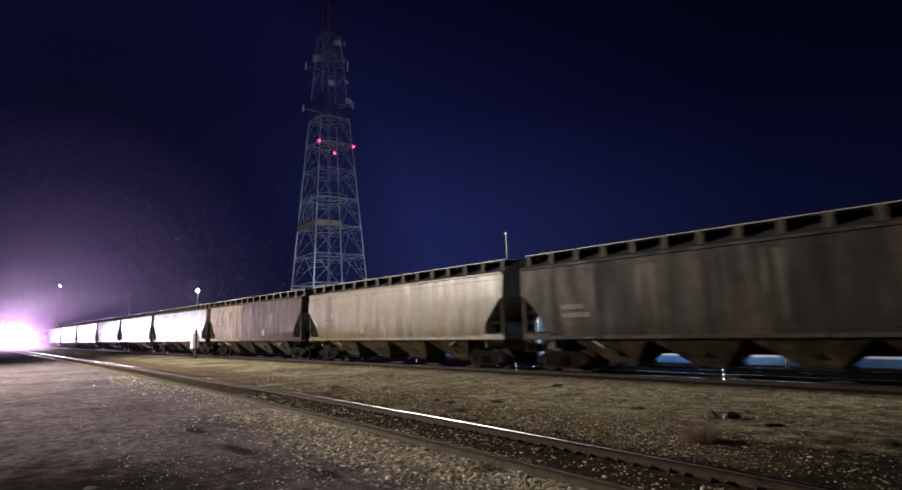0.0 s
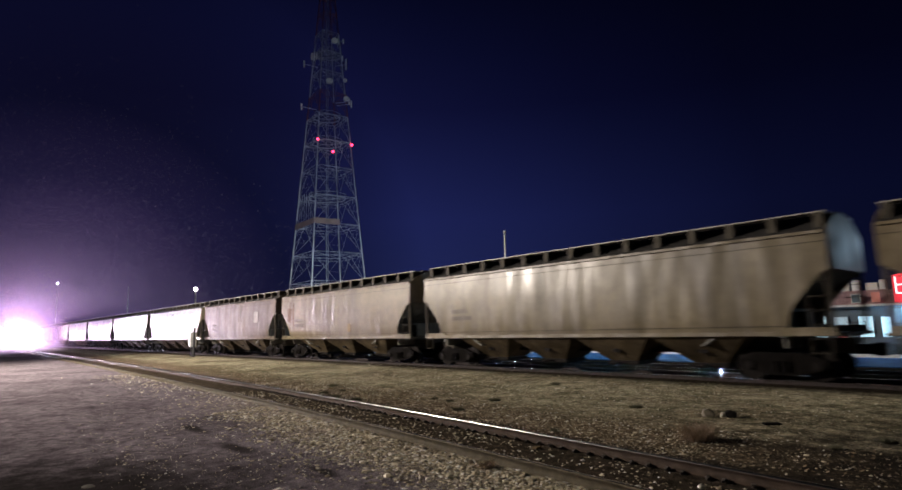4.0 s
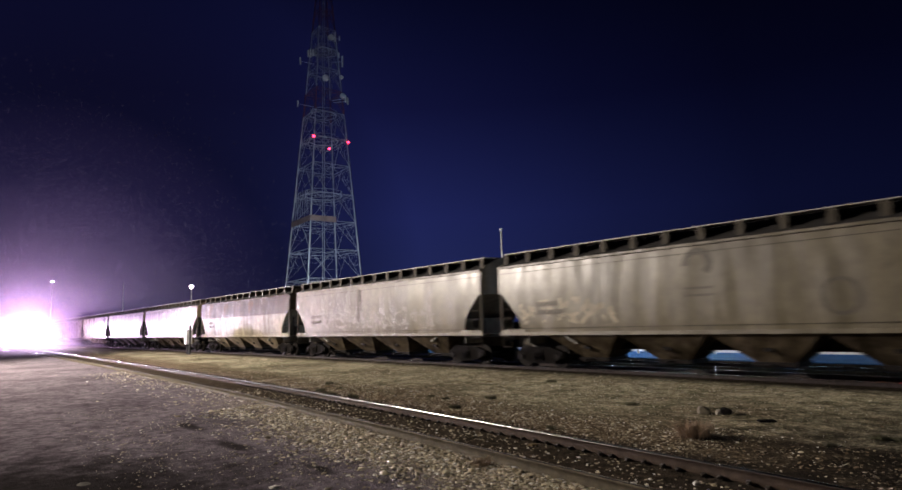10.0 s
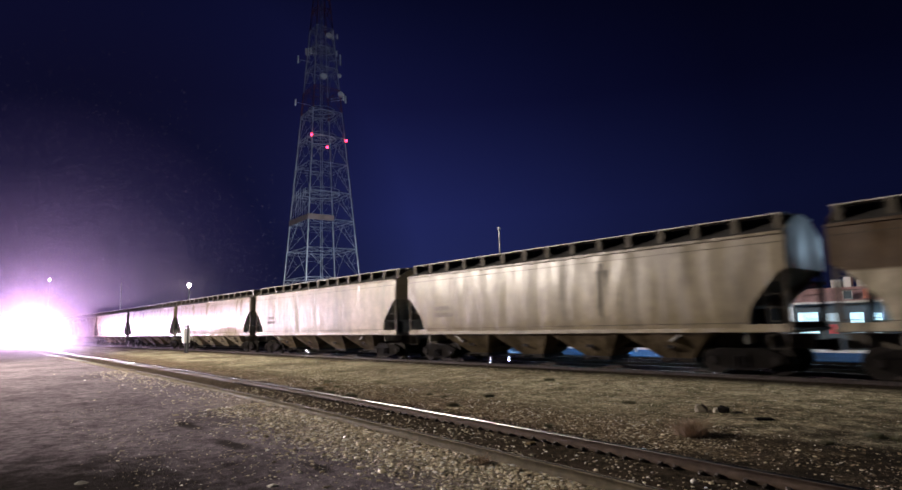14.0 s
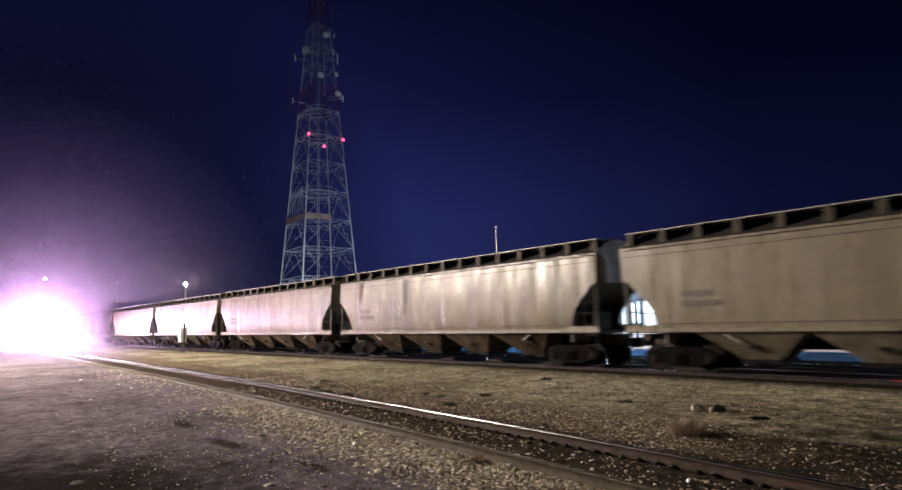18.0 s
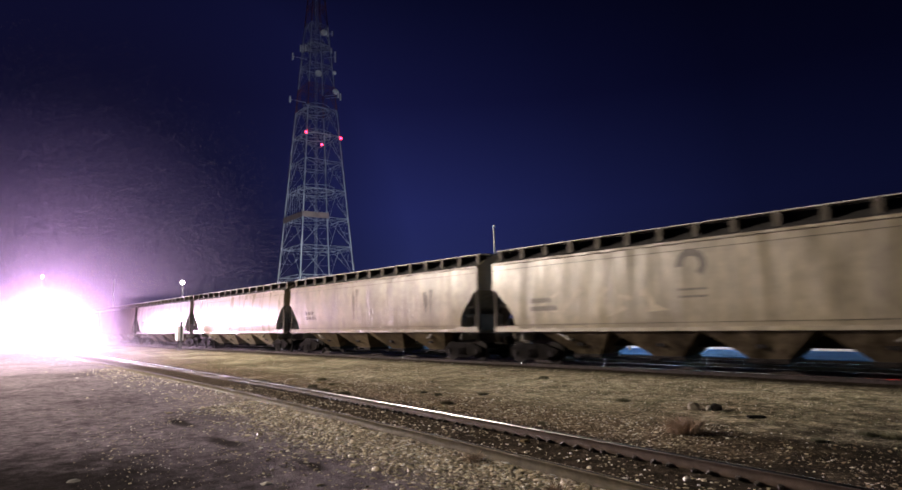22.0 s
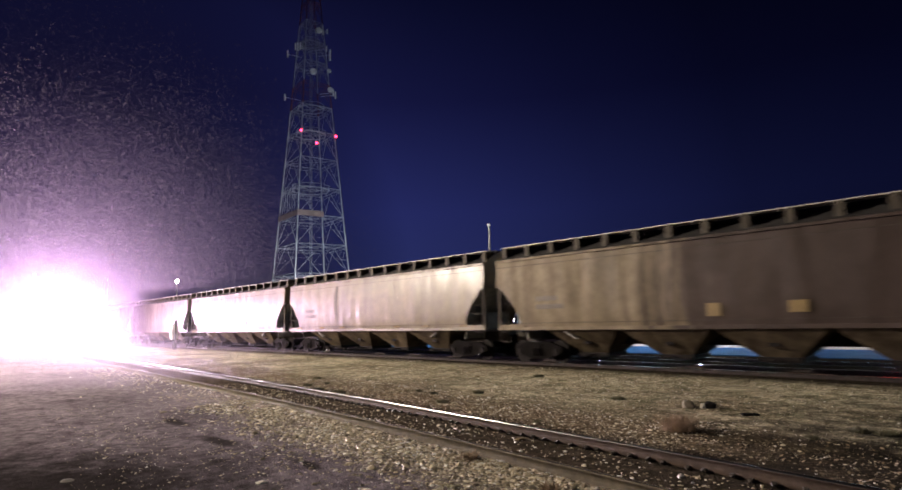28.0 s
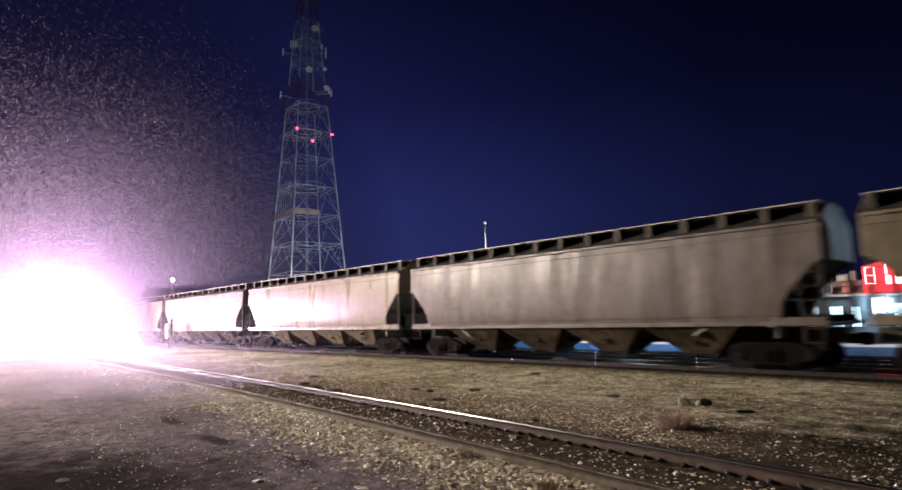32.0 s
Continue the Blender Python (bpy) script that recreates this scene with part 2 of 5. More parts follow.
LOCO_BLACK = plain("black_locomotive_paint", (0.03, 0.03, 0.032), 0.4, 0.0, 0.3, 2)
GLASS_DARK = plain("dark_cab_glass", (0.02, 0.022, 0.025), 0.08, 0.0, 0.1, 1, 0.0)
BEAM = glow("headlight_lens", (1.0, 0.89, 1.0), HEADLIGHT)
BEAM_LOW = glow("ditch_light_lens", (1.0, 0.72, 1.0), DITCH)
RED_GLOW = glow("red_obstruction_light", (1.0, 0.03, 0.09), 9.0)
WARM_GLOW = glow("warm_street_lamp", (1.0, 0.86, 0.62), 900.0)
COOL_GLOW = glow("cool_lot_lamp", (0.66, 0.84, 1.0), 3000.0)
TUBE_GLOW = glow("cool_tube_lamp", (0.80, 0.90, 1.0), 70.0)
DIM_GLOW = glow("dim_mast_lamp", (0.95, 0.95, 1.0), 60.0)
WIN_GLOW = glow("lit_shop_window", (0.58, 0.90, 1.0), 0.75)
DIM_WIN = glow("dim_shop_window", (0.45, 0.62, 0.70), 0.16)
SIGN_WHITE = glow("lit_sign_panel", (1.0, 0.92, 0.90), 3.0)
SIGN_RED = glow("lit_red_fascia", (1.0, 0.03, 0.06), 0.42)
PINK_ROOF = plain("washed_out_pink_roof", (0.42, 0.26, 0.26), 0.6, 0.0, 0.25, 2)
SALMON = plain("salmon_board", (0.62, 0.22, 0.16), 0.6, 0.0, 0.15, 2)
RED_ROOF = plain("red_metal_roof", (0.50, 0.05, 0.06), 0.5, 0.0, 0.2, 2)
WALL_WHITE = plain("white_metal_cladding", (0.72, 0.74, 0.75), 0.5, 0.0, 0.1, 1.5)
WALL_DARK = plain("dark_teal_wall", (0.05, 0.08, 0.10), 0.6, 0.0, 0.2, 1.5)
# concrete base colour tinted blue, the cast of the cold lamps put in
LOT = plain("blue_forecourt_concrete", (0.013, 0.056, 0.135), 0.8, 0.0, 0.25, 0.7, 0.2, 0.04)
CONCRETE = plain("pale_concrete", (0.34, 0.36, 0.38), 0.8, 0.0, 0.25, 0.7, 0.2)
BARK = plain("bare_bark", (0.12, 0.09, 0.07), 0.85, 0.0, 0.3, 6)


def mist_material(name, body):
    """Wisps of added mist that imitate lens bloom; body is the share of the light that one of them catches."""
    m, nt, b = nodes_of(name)
    t = nt.nodes.new("ShaderNodeBsdfTranslucent")
    d = nt.nodes.new("ShaderNodeBsdfDiffuse")
    for n in (t, d):
        n.inputs["Color"].default_value = (0.84, 0.69, 0.90, 1)
    mx = nt.nodes.new("ShaderNodeMixShader")
    mx.inputs[0].default_value = 0.55
    link(nt, d.outputs[0], mx.inputs[1])
    link(nt, t.outputs[0], mx.inputs[2])
    clear = nt.nodes.new("ShaderNodeBsdfTransparent")
    thin = nt.nodes.new("ShaderNodeMixShader")
    thin.inputs[0].default_value = body
    link(nt, clear.outputs[0], thin.inputs[1])
    link(nt, mx.outputs[0], thin.inputs[2])
    link(nt, thin.outputs[0], nt.nodes["Material Output"].inputs["Surface"])
    nt.nodes.remove(b)
    return m


MIST_THIN = mist_material("thin_bloom_mist", 0.027)
MIST_SOFT = mist_material("soft_bloom_mist", 0.0172)
WISP, VEIL = 0.105, 0.051


def ground_material():
    """Packed dirt, gravel, dark track bed and thin weeds, laid out by the distance across from the near track."""
    m, nt, b = nodes_of("trackside_dirt_and_weeds")
    co = nt.nodes.new("ShaderNodeTexCoord").outputs["Object"]
    at = nt.nodes.new("ShaderNodeAttribute")
    at.attribute_name = "across"
    big = noise_tex(nt, 0.30, 6, 0.6, co)
    mid = noise_tex(nt, 1.7, 7, 0.68, co)
    small = noise_tex(nt, 11.0, 7, 0.75, co)
    fine = noise_tex(nt, 34, 5, 0.75, co)
    grit = nt.nodes.new("ShaderNodeTexVoronoi")
    grit.inputs["Scale"].default_value = 38
    link(nt, co, grit.inputs["Vector"])
    # distance across with a ragged edge
    rag = nt.nodes.new("ShaderNodeMath")
    rag.operation = "MULTIPLY_ADD"
    rag.inputs[1].default_value = 1.6
    link(nt, mid.outputs[0], rag.inputs[0])
    link(nt, at.outputs["Fac"], rag.inputs[2])

    def band(lo, hi):
        n = nt.nodes.new("ShaderNodeMapRange")
        n.inputs["From Min"].default_value, n.inputs["From Max"].default_value = lo, hi
        n.interpolation_type = "SMOOTHSTEP"
        link(nt, rag.outputs[0], n.inputs["Value"])
        return n.outputs[0]

    # packed dirt tinted lavender, with the headlight haze put into its colour
    packed = ramp(nt, mid.outputs[0], [(0.30, (0.162, 0.137, 0.155)), (0.5, (0.252, 0.216, 0.245)), (0.72, (0.368, 0.32, 0.356))]).outputs[0]
    packed = mix(nt, ramp(nt, big.outputs[0], [(0.35, (0.6, 0.6, 0.6)), (0.6, (1.1, 1.1, 1.1))]).outputs[0], (0, 0, 0), packed, "MIX")
    gravel = ramp(nt, small.outputs[0], [(0.32, (0.27, 0.225, 0.15)), (0.5, (0.66, 0.575, 0.43)), (0.7, (0.86, 0.785, 0.65))]).outputs[0]
    bed = ramp(nt, small.outputs[0], [(0.35, (0.030, 0.024, 0.018)), (0.7, (0.115, 0.092, 0.068))]).outputs[0]
    verge = ramp(nt, small.outputs[0], [(0.35, (0.075, 0.058, 0.042)), (0.55, (0.215, 0.172, 0.122)), (0.72, (0.47, 0.40, 0.30))]).outputs[0]
    field = ramp(nt, small.outputs[0], [(0.32, (0.19, 0.175, 0.115)), (0.5, (0.48, 0.445, 0.325)), (0.68, (0.72, 0.68, 0.57))]).outputs[0]
    field = mix(nt, ramp(nt, big.outputs[0], [(0.42, (0, 0, 0)), (0.62, (0.8, 0.8, 0.8))]).outputs[0], field, verge)
    field = mix(nt, 0.8, field, ramp(nt, mid.outputs[0], [(0.38, (0.36, 0.38, 0.30)), (0.5, (0.92, 0.92, 0.90)), (0.62, (1.45, 1.42, 1.38))]).outputs[0], "MULTIPLY")
    pebble = nt.nodes.new("ShaderNodeTexVoronoi")
    pebble.inputs["Scale"].default_value = 21
    link(nt, co, pebble.inputs["Vector"])
    grey = nt.nodes.new("ShaderNodeSeparateColor")
    link(nt, pebble.outputs["Color"], grey.inputs[0])
    tone = ramp(nt, grey.outputs[0], [(0.0, (0.34, 0.31, 0.25)), (0.45, (0.80, 0.77, 0.70)), (0.8, (1.4, 1.4, 1.36)), (1.0, (2.1, 2.1, 2.05))]).outputs[0]
    gravel = mix(nt, 0.85, gravel, tone, "MULTIPLY")
    verge = mix(nt, 0.75, verge, tone, "MULTIPLY")
    field = mix(nt, 0.5, field, tone, "MULTIPLY")
    sy = nt.nodes.new("ShaderNodeSeparateXYZ")
    link(nt, co, sy.inputs[0])
    # the gravel colour gives way to the lavender dirt colour farther along the line
    thin = nt.nodes.new("ShaderNodeMapRange")
    thin.inputs["From Min"].default_value, thin.inputs["From Max"].default_value = -19.0, -8.0
    link(nt, sy.outputs["X"], thin.inputs["Value"])
    c = mix(nt, mix(nt, 1.0, band(-2.7, -0.5), thin.outputs[0], "MULTIPLY"), packed, gravel)
    c = mix(nt, band(-0.95, -0.55), c, bed)
    c = mix(nt, band(1.35, 1.7), c, verge)
    c = mix(nt, band(2.6, 4.4), c, field)
    # bed colour from the main line on, darkened for the shade under the train
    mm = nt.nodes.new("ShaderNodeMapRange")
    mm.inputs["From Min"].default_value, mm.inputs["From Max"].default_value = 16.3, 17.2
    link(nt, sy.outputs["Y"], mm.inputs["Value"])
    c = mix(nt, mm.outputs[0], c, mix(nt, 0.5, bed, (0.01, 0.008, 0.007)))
    speck = ramp(nt, grit.outputs["Distance"], [(0.0, (1.5, 1.45, 1.35)), (0.28, (1, 1, 1)), (0.6, (0.6, 0.6, 0.6))]).outputs[0]
    c = mix(nt, 0.85, c, speck, "MULTIPLY")
    c = mix(nt, 0.55, c, ramp(nt, fine.outputs[0], [(0.3, (0.45, 0.45, 0.45)), (0.7, (1.5, 1.5, 1.5))]).outputs[0], "MULTIPLY")
    clump = noise_tex(nt, 5.0, 4, 0.65, co)
    c = mix(nt, 0.8, c, ramp(nt, clump.outputs[0], [(0.36, (0.50, 0.50, 0.47)), (0.5, (0.98, 0.98, 0.96)), (0.63, (1.40, 1.38, 1.34))]).outputs[0], "MULTIPLY")
    # cast shadow painted at near left, ruts in the packed dirt, dimming painted at right
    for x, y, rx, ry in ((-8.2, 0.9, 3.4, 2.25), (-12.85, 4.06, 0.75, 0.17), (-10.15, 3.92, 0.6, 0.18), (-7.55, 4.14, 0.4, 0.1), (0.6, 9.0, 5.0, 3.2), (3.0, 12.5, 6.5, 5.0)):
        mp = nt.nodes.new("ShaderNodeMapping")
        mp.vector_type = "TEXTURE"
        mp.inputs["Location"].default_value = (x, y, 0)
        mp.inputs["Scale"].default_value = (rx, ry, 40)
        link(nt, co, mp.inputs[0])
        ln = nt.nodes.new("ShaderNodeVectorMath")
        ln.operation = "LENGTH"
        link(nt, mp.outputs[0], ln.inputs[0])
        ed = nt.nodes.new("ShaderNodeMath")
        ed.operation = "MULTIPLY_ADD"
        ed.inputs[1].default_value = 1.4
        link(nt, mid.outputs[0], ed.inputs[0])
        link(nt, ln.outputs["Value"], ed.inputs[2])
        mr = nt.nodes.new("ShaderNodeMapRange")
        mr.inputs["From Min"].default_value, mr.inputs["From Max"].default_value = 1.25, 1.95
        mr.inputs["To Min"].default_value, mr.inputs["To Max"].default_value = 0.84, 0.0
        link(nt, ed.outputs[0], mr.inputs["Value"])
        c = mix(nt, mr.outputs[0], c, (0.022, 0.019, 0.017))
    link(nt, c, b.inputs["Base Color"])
    b.inputs["Roughness"].default_value = 1.0
    b.inputs["Specular IOR Level"].default_value = 0.0
    bump(nt, b, mix(nt, 0.5, fine.outputs[0], grit.outputs["Distance"]), 0.65, 0.045)
    return m


GROUND = ground_material()


# ---- building blocks ----
def part(name, bm, material, parent=None, label="", smooth=False):
    me = bpy.data.meshes.new(name)
    bm.normal_update()
    if smooth:
        for e in bm.edges:
            e.smooth = len(e.link_faces) != 2 or e.calc_face_angle() < 0.6
    bm.to_mesh(me)
    bm.free()
    me.materials.append(material)
    if smooth:
        for p in me.polygons:
            p.use_smooth = True
    ob = new(name, me)
    if parent is not None:
        ob.parent = parent
    if label:
        tagged(ob, label)
    return ob


def thing(name, at, label, category, group="", kind=""):
    ob = new(name)
    ob.empty_display_size = 0.3
    ob.location = at
    return tagged(ob, label, category, group, kind)


def box(bm, x0, x1, y0, y1, z0, z1):
    v = [bm.verts.new(p) for p in ((x0, y0, z0), (x1, y0, z0), (x1, y1, z0), (x0, y1, z0), (x0, y0, z1), (x1, y0, z1), (x1, y1, z1), (x0, y1, z1))]
    for f in ((3, 2, 1, 0), (4, 5, 6, 7), (0, 1, 5, 4), (1, 2, 6, 5), (2, 3, 7, 6), (3, 0, 4, 7)):
        bm.faces.new([v[i] for i in f])
    return v


def bar(bm, a, b, r, seg=6, r2=None):
    """A round bar from a to b."""
    a, b = Vector(a), Vector(b)
    d = (b - a).normalized()
    u = d.orthogonal().normalized()
    w = d.cross(u)
    r2 = r if r2 is None else r2
    rings = []
    for p, rr in ((a, r), (b, r2)):
        rings.append([bm.verts.new(p + u * math.cos(2 * math.pi * i / seg) * rr + w * math.sin(2 * math.pi * i / seg) * rr) for i in range(seg)])
    for i in range(seg):
        j = (i + 1) % seg
        bm.faces.new((rings[0][i], rings[0][j], rings[1][j], rings[1][i]))
    bm.faces.new(rings[0][::-1])
    bm.faces.new(rings[1])


def angle_iron(bm, a, b, r):
    bar(bm, a, b, r, 4)


def prism(bm, outline, x0, x1):
    """A closed outline of (y, z) pairs, swept from x0 to x1."""
    a = [bm.verts.new((x0, y, z)) for y, z in outline]
    b = [bm.verts.new((x1, y, z)) for y, z in outline]
    n = len(outline)
    for i in range(n):
        j = (i + 1) % n
        bm.faces.new((a[i], a[j], b[j], b[i]))
    bm.faces.new(a[::-1])
    bm.faces.new(b)


def plate(bm, pts, thick):
    """A flat polygon of points given a thickness along its normal."""
    n = (Vector(pts[1]) - Vector(pts[0])).cross(Vector(pts[2]) - Vector(pts[0])).normalized() * thick
    a = [bm.verts.new(Vector(p)) for p in pts]
    b = [bm.verts.new(Vector(p) + n) for p in pts]
    k = len(pts)
    for i in range(k):
        j = (i + 1) % k
        bm.faces.new((a[i], a[j], b[j], b[i]))
    bm.faces.new(a[::-1])
    bm.faces.new(b)


def mesh():
    return bmesh.new()


# ---- ground and tracks ----
RAIL_Z = 0.156      # rail head of the main line
MAIN_Y = 18.73      # centre of the main line
SIDING_Z = 0.12


def siding_y(x):
    """Centre of the near track, which bends in towards the main line."""
    if x > -4:
        return 6.72 - 0.09 * (x + 4)
    return 6.72 + 0.02 * (-4 - x) + 0.07 * 16 * (math.exp(-1 / 16) - math.exp((x + 3) / 16))


def step(a, b, v):
    t = min(1.0, max(0.0, (v - a) / (b - a)))
    return t * t * (3 - 2 * t)


def ground_z(x, y):
    z = 0.04 * step(16.0, 17.2, y) - 0.86 * step(21.5, 31.0, y)
    if -140 < x < 40 and -20 < y < 40:
        d = abs(y - siding_y(x))
        calm = (1 - step(16.5, 17.2, y) * (1 - step(20.5, 22, y))) * (0.25 + 0.75 * step(1.6, 3.0, d))
        z += (0.012 * noise.noise((x * 0.35, y * 0.35, 0)) + 0.008 * noise.noise((x * 1.9, y * 1.9, 3))) * calm
        z -= 0.055 * step(1.0, 0.6, d)
    return z


def axis(fine0, fine1, fine, far):
    out = list(np.arange(fine0, fine1, fine))
    s, p = fine, fine1
    while p < far:
        out.append(p)
        s *= 1.35
        p += s
    out.append(far)
    s, p = fine, fine0 - fine
    low = []
    while p > -far:
        low.append(p)
        s *= 1.35
        p -= s
    low.append(-far)
    return low[::-1] + out


def build_ground():
    xs, ys = axis(-46, 6, 0.22, 2500), axis(-1, 22, 0.18, 2500)
    verts = [(x, y, ground_z(x, y)) for y in ys for x in xs]
    n = len(xs)
    faces = [(j * n + i, j * n + i + 1, (j + 1) * n + i + 1, (j + 1) * n + i) for j in range(len(ys) - 1) for i in range(n - 1)]
    me = bpy.data.meshes.new("ground")
    me.from_pydata(verts, [], faces)
    across = me.attributes.new("across", "FLOAT", "POINT")
    across.data.foreach_set("value", [max(-30.0, min(30.0, v[1] - siding_y(max(-200.0, v[0])) - 0.75)) for v in verts])
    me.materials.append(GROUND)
    for p in me.polygons:
        p.use_smooth = True
    tagged(new("ground", me), "uneven trackside dirt with short weeds and gravel", "ground", kind="structure")


build_ground()

RAIL_OUTLINE = [(-0.07, -0.16), (0.07, -0.16), (0.07, -0.145), (0.012, -0.125), (0.012, -0.045), (0.036, -0.034), (0.0375, -0.020)]
RAIL_OUTLINE += [(0.031, -0.0075), (0.018, -0.0010), (0.0, 0.0), (-0.018, -0.0010), (-0.031, -0.0075)]
RAIL_OUTLINE += [(-0.0375, -0.020), (-0.036, -0.034), (-0.012, -0.045), (-0.012, -0.125), (-0.07, -0.145)]


def rail(name, line, parent, label, web=None, head=None):
    """line: points along the rail head."""
    n = len(RAIL_OUTLINE)
    verts, faces = [], []
    shape = RAIL_OUTLINE if head is not RAIL_MIRROR else [(o, 0.0 if abs(o) < 0.02 else h) for o, h in RAIL_OUTLINE]
    for i, p in enumerate(line):
        a, b = line[max(0, i - 1)], line[min(len(line) - 1, i + 1)]
        d = Vector((b[0] - a[0], b[1] - a[1], 0)).normalized()
        side = Vector((-d.y, d.x, 0))
        for o, h in shape:
            verts.append(tuple(Vector(p) + side * o + Vector((0, 0, h))))
    for i in range(len(line) - 1):
        for j in range(n):
            k = (j + 1) % n
            faces.append((i * n + j, i * n + k, (i + 1) * n + k, (i + 1) * n + j))
    me = bpy.data.meshes.new(name)
    me.from_pydata(verts, [], faces)
    me.materials.append(web or RAIL_SIDE)
    me.materials.append(head or RAIL_TOP)
    for i, p in enumerate(me.polygons):
        p.use_smooth = head is not RAIL_MIRROR or i % n not in (8, 9)
        if 7 <= i % n <= 10 or (head is RAIL_TOP and i % n == 6):
            p.material_index = 1
    bm = bmesh.new()
    bm.from_mesh(me)
    bmesh.ops.recalc_face_normals(bm, faces=bm.faces)
    bm.to_mesh(me)
    bm.free()
    ob = new(name, me)
    ob.parent = parent
    return tagged(ob, label)


siding = thing("near_track", (0, 0, 0), "weathered near railway track bending away, half buried", "track", kind="structure")
main = thing("main_track", (0, 0, 0), "main line railway track on a low ballast bed", "track", kind="structure")
SX = [8 - 1.0 * i for i in range(60)] + [-52 - 4.0 * i for i in range(60)]
for s in (-0.7525, 0.7525):
    rail("rail", [(x, siding_y(x) + s, SIDING_Z) for x in SX], siding, "worn steel rail with a polished head", None if s > 0 else RAIL_BROWN, RAIL_TOP if s > 0 else RAIL_DULL)
    rail("rail", [(60 - 6.0 * i, MAIN_Y + s, RAIL_Z) for i in range(90)], main, "steel rail with a polished head", RAIL_DARK, RAIL_MIRROR)
    # a second line behind the train
    rail("rail", [(60 - 6.0 * i, MAIN_Y + 4.4 + s, 0.02) for i in range(90)], main, "steel rail of the far line", RAIL_DARK, RAIL_MIRROR)


# spring clips along the foot of the far rail
bm = mesh()
box(bm, -0.03, 0.03, -0.045, 0.02, -0.03, 0.012)
box(bm, -0.014, 0.014, -0.07, -0.04, -0.03, 0.0)
bmesh.ops.bevel(bm, geom=bm.edges[:], offset=0.008, segments=1, affect="EDGES")
first = part("rail_clip", bm, TIE, siding, "dark spring clip at the rail foot")
for i in range(76):
    x = -1.2 - 0.27 * i + random.uniform(-0.05, 0.05)
    clip = first if i == 0 else tagged(new("rail_clip", first.data), "dark spring clip at the rail foot")
    clip.parent = siding
    clip.matrix_basis = pose(x, siding_y(x) + 0.665, SIDING_Z - 0.128 + random.uniform(-0.012, 0.008), 0, random.uniform(-12, 12), random.uniform(-25, 25))


def tie_mesh():
    bm = mesh()
    box(bm, -0.11, 0.11, -1.25, 1.25, -0.16, 0.0)
    bmesh.ops.bevel(bm, geom=bm.edges[:], offset=0.015, segments=1, affect="EDGES")
    me = bpy.data.meshes.new("tie")
    bm.to_mesh(me)
    bm.free()
    me.materials.append(TIE)
    return me


TIE_MESH = tie_mesh()


def lay_ties(parent, x0, x1, y_of, z, gap):
    x = x1
    while x > x0:
        t = new("tie", TIE_MESH)
        t.parent = parent
        t.matrix_basis = pose(x, y_of(x), z + random.uniform(-0.012, 0.006), 0, random.uniform(-1, 1), random.uniform(-2, 2))
        x -= gap


# ---- hopper wagons ----
V = 17.8 / 1.5      # metres a second


SIDE = [(1.50, 1.34), (1.555, 1.62), (1.575, 1.86), (1.59, 2.1), (1.597, 2.35), (1.60, 2.6), (1.60, 2.8), (1.599, 2.89), (1.598, 2.95), (1.597, 3.0), (1.57, 3.55), (1.53, 3.95)]


def side_at(z):
    """How far out the side of a wagon stands at the height z."""
    return float(np.interp(z, [q[1] for q in SIDE], [q[0] for q in SIDE]))


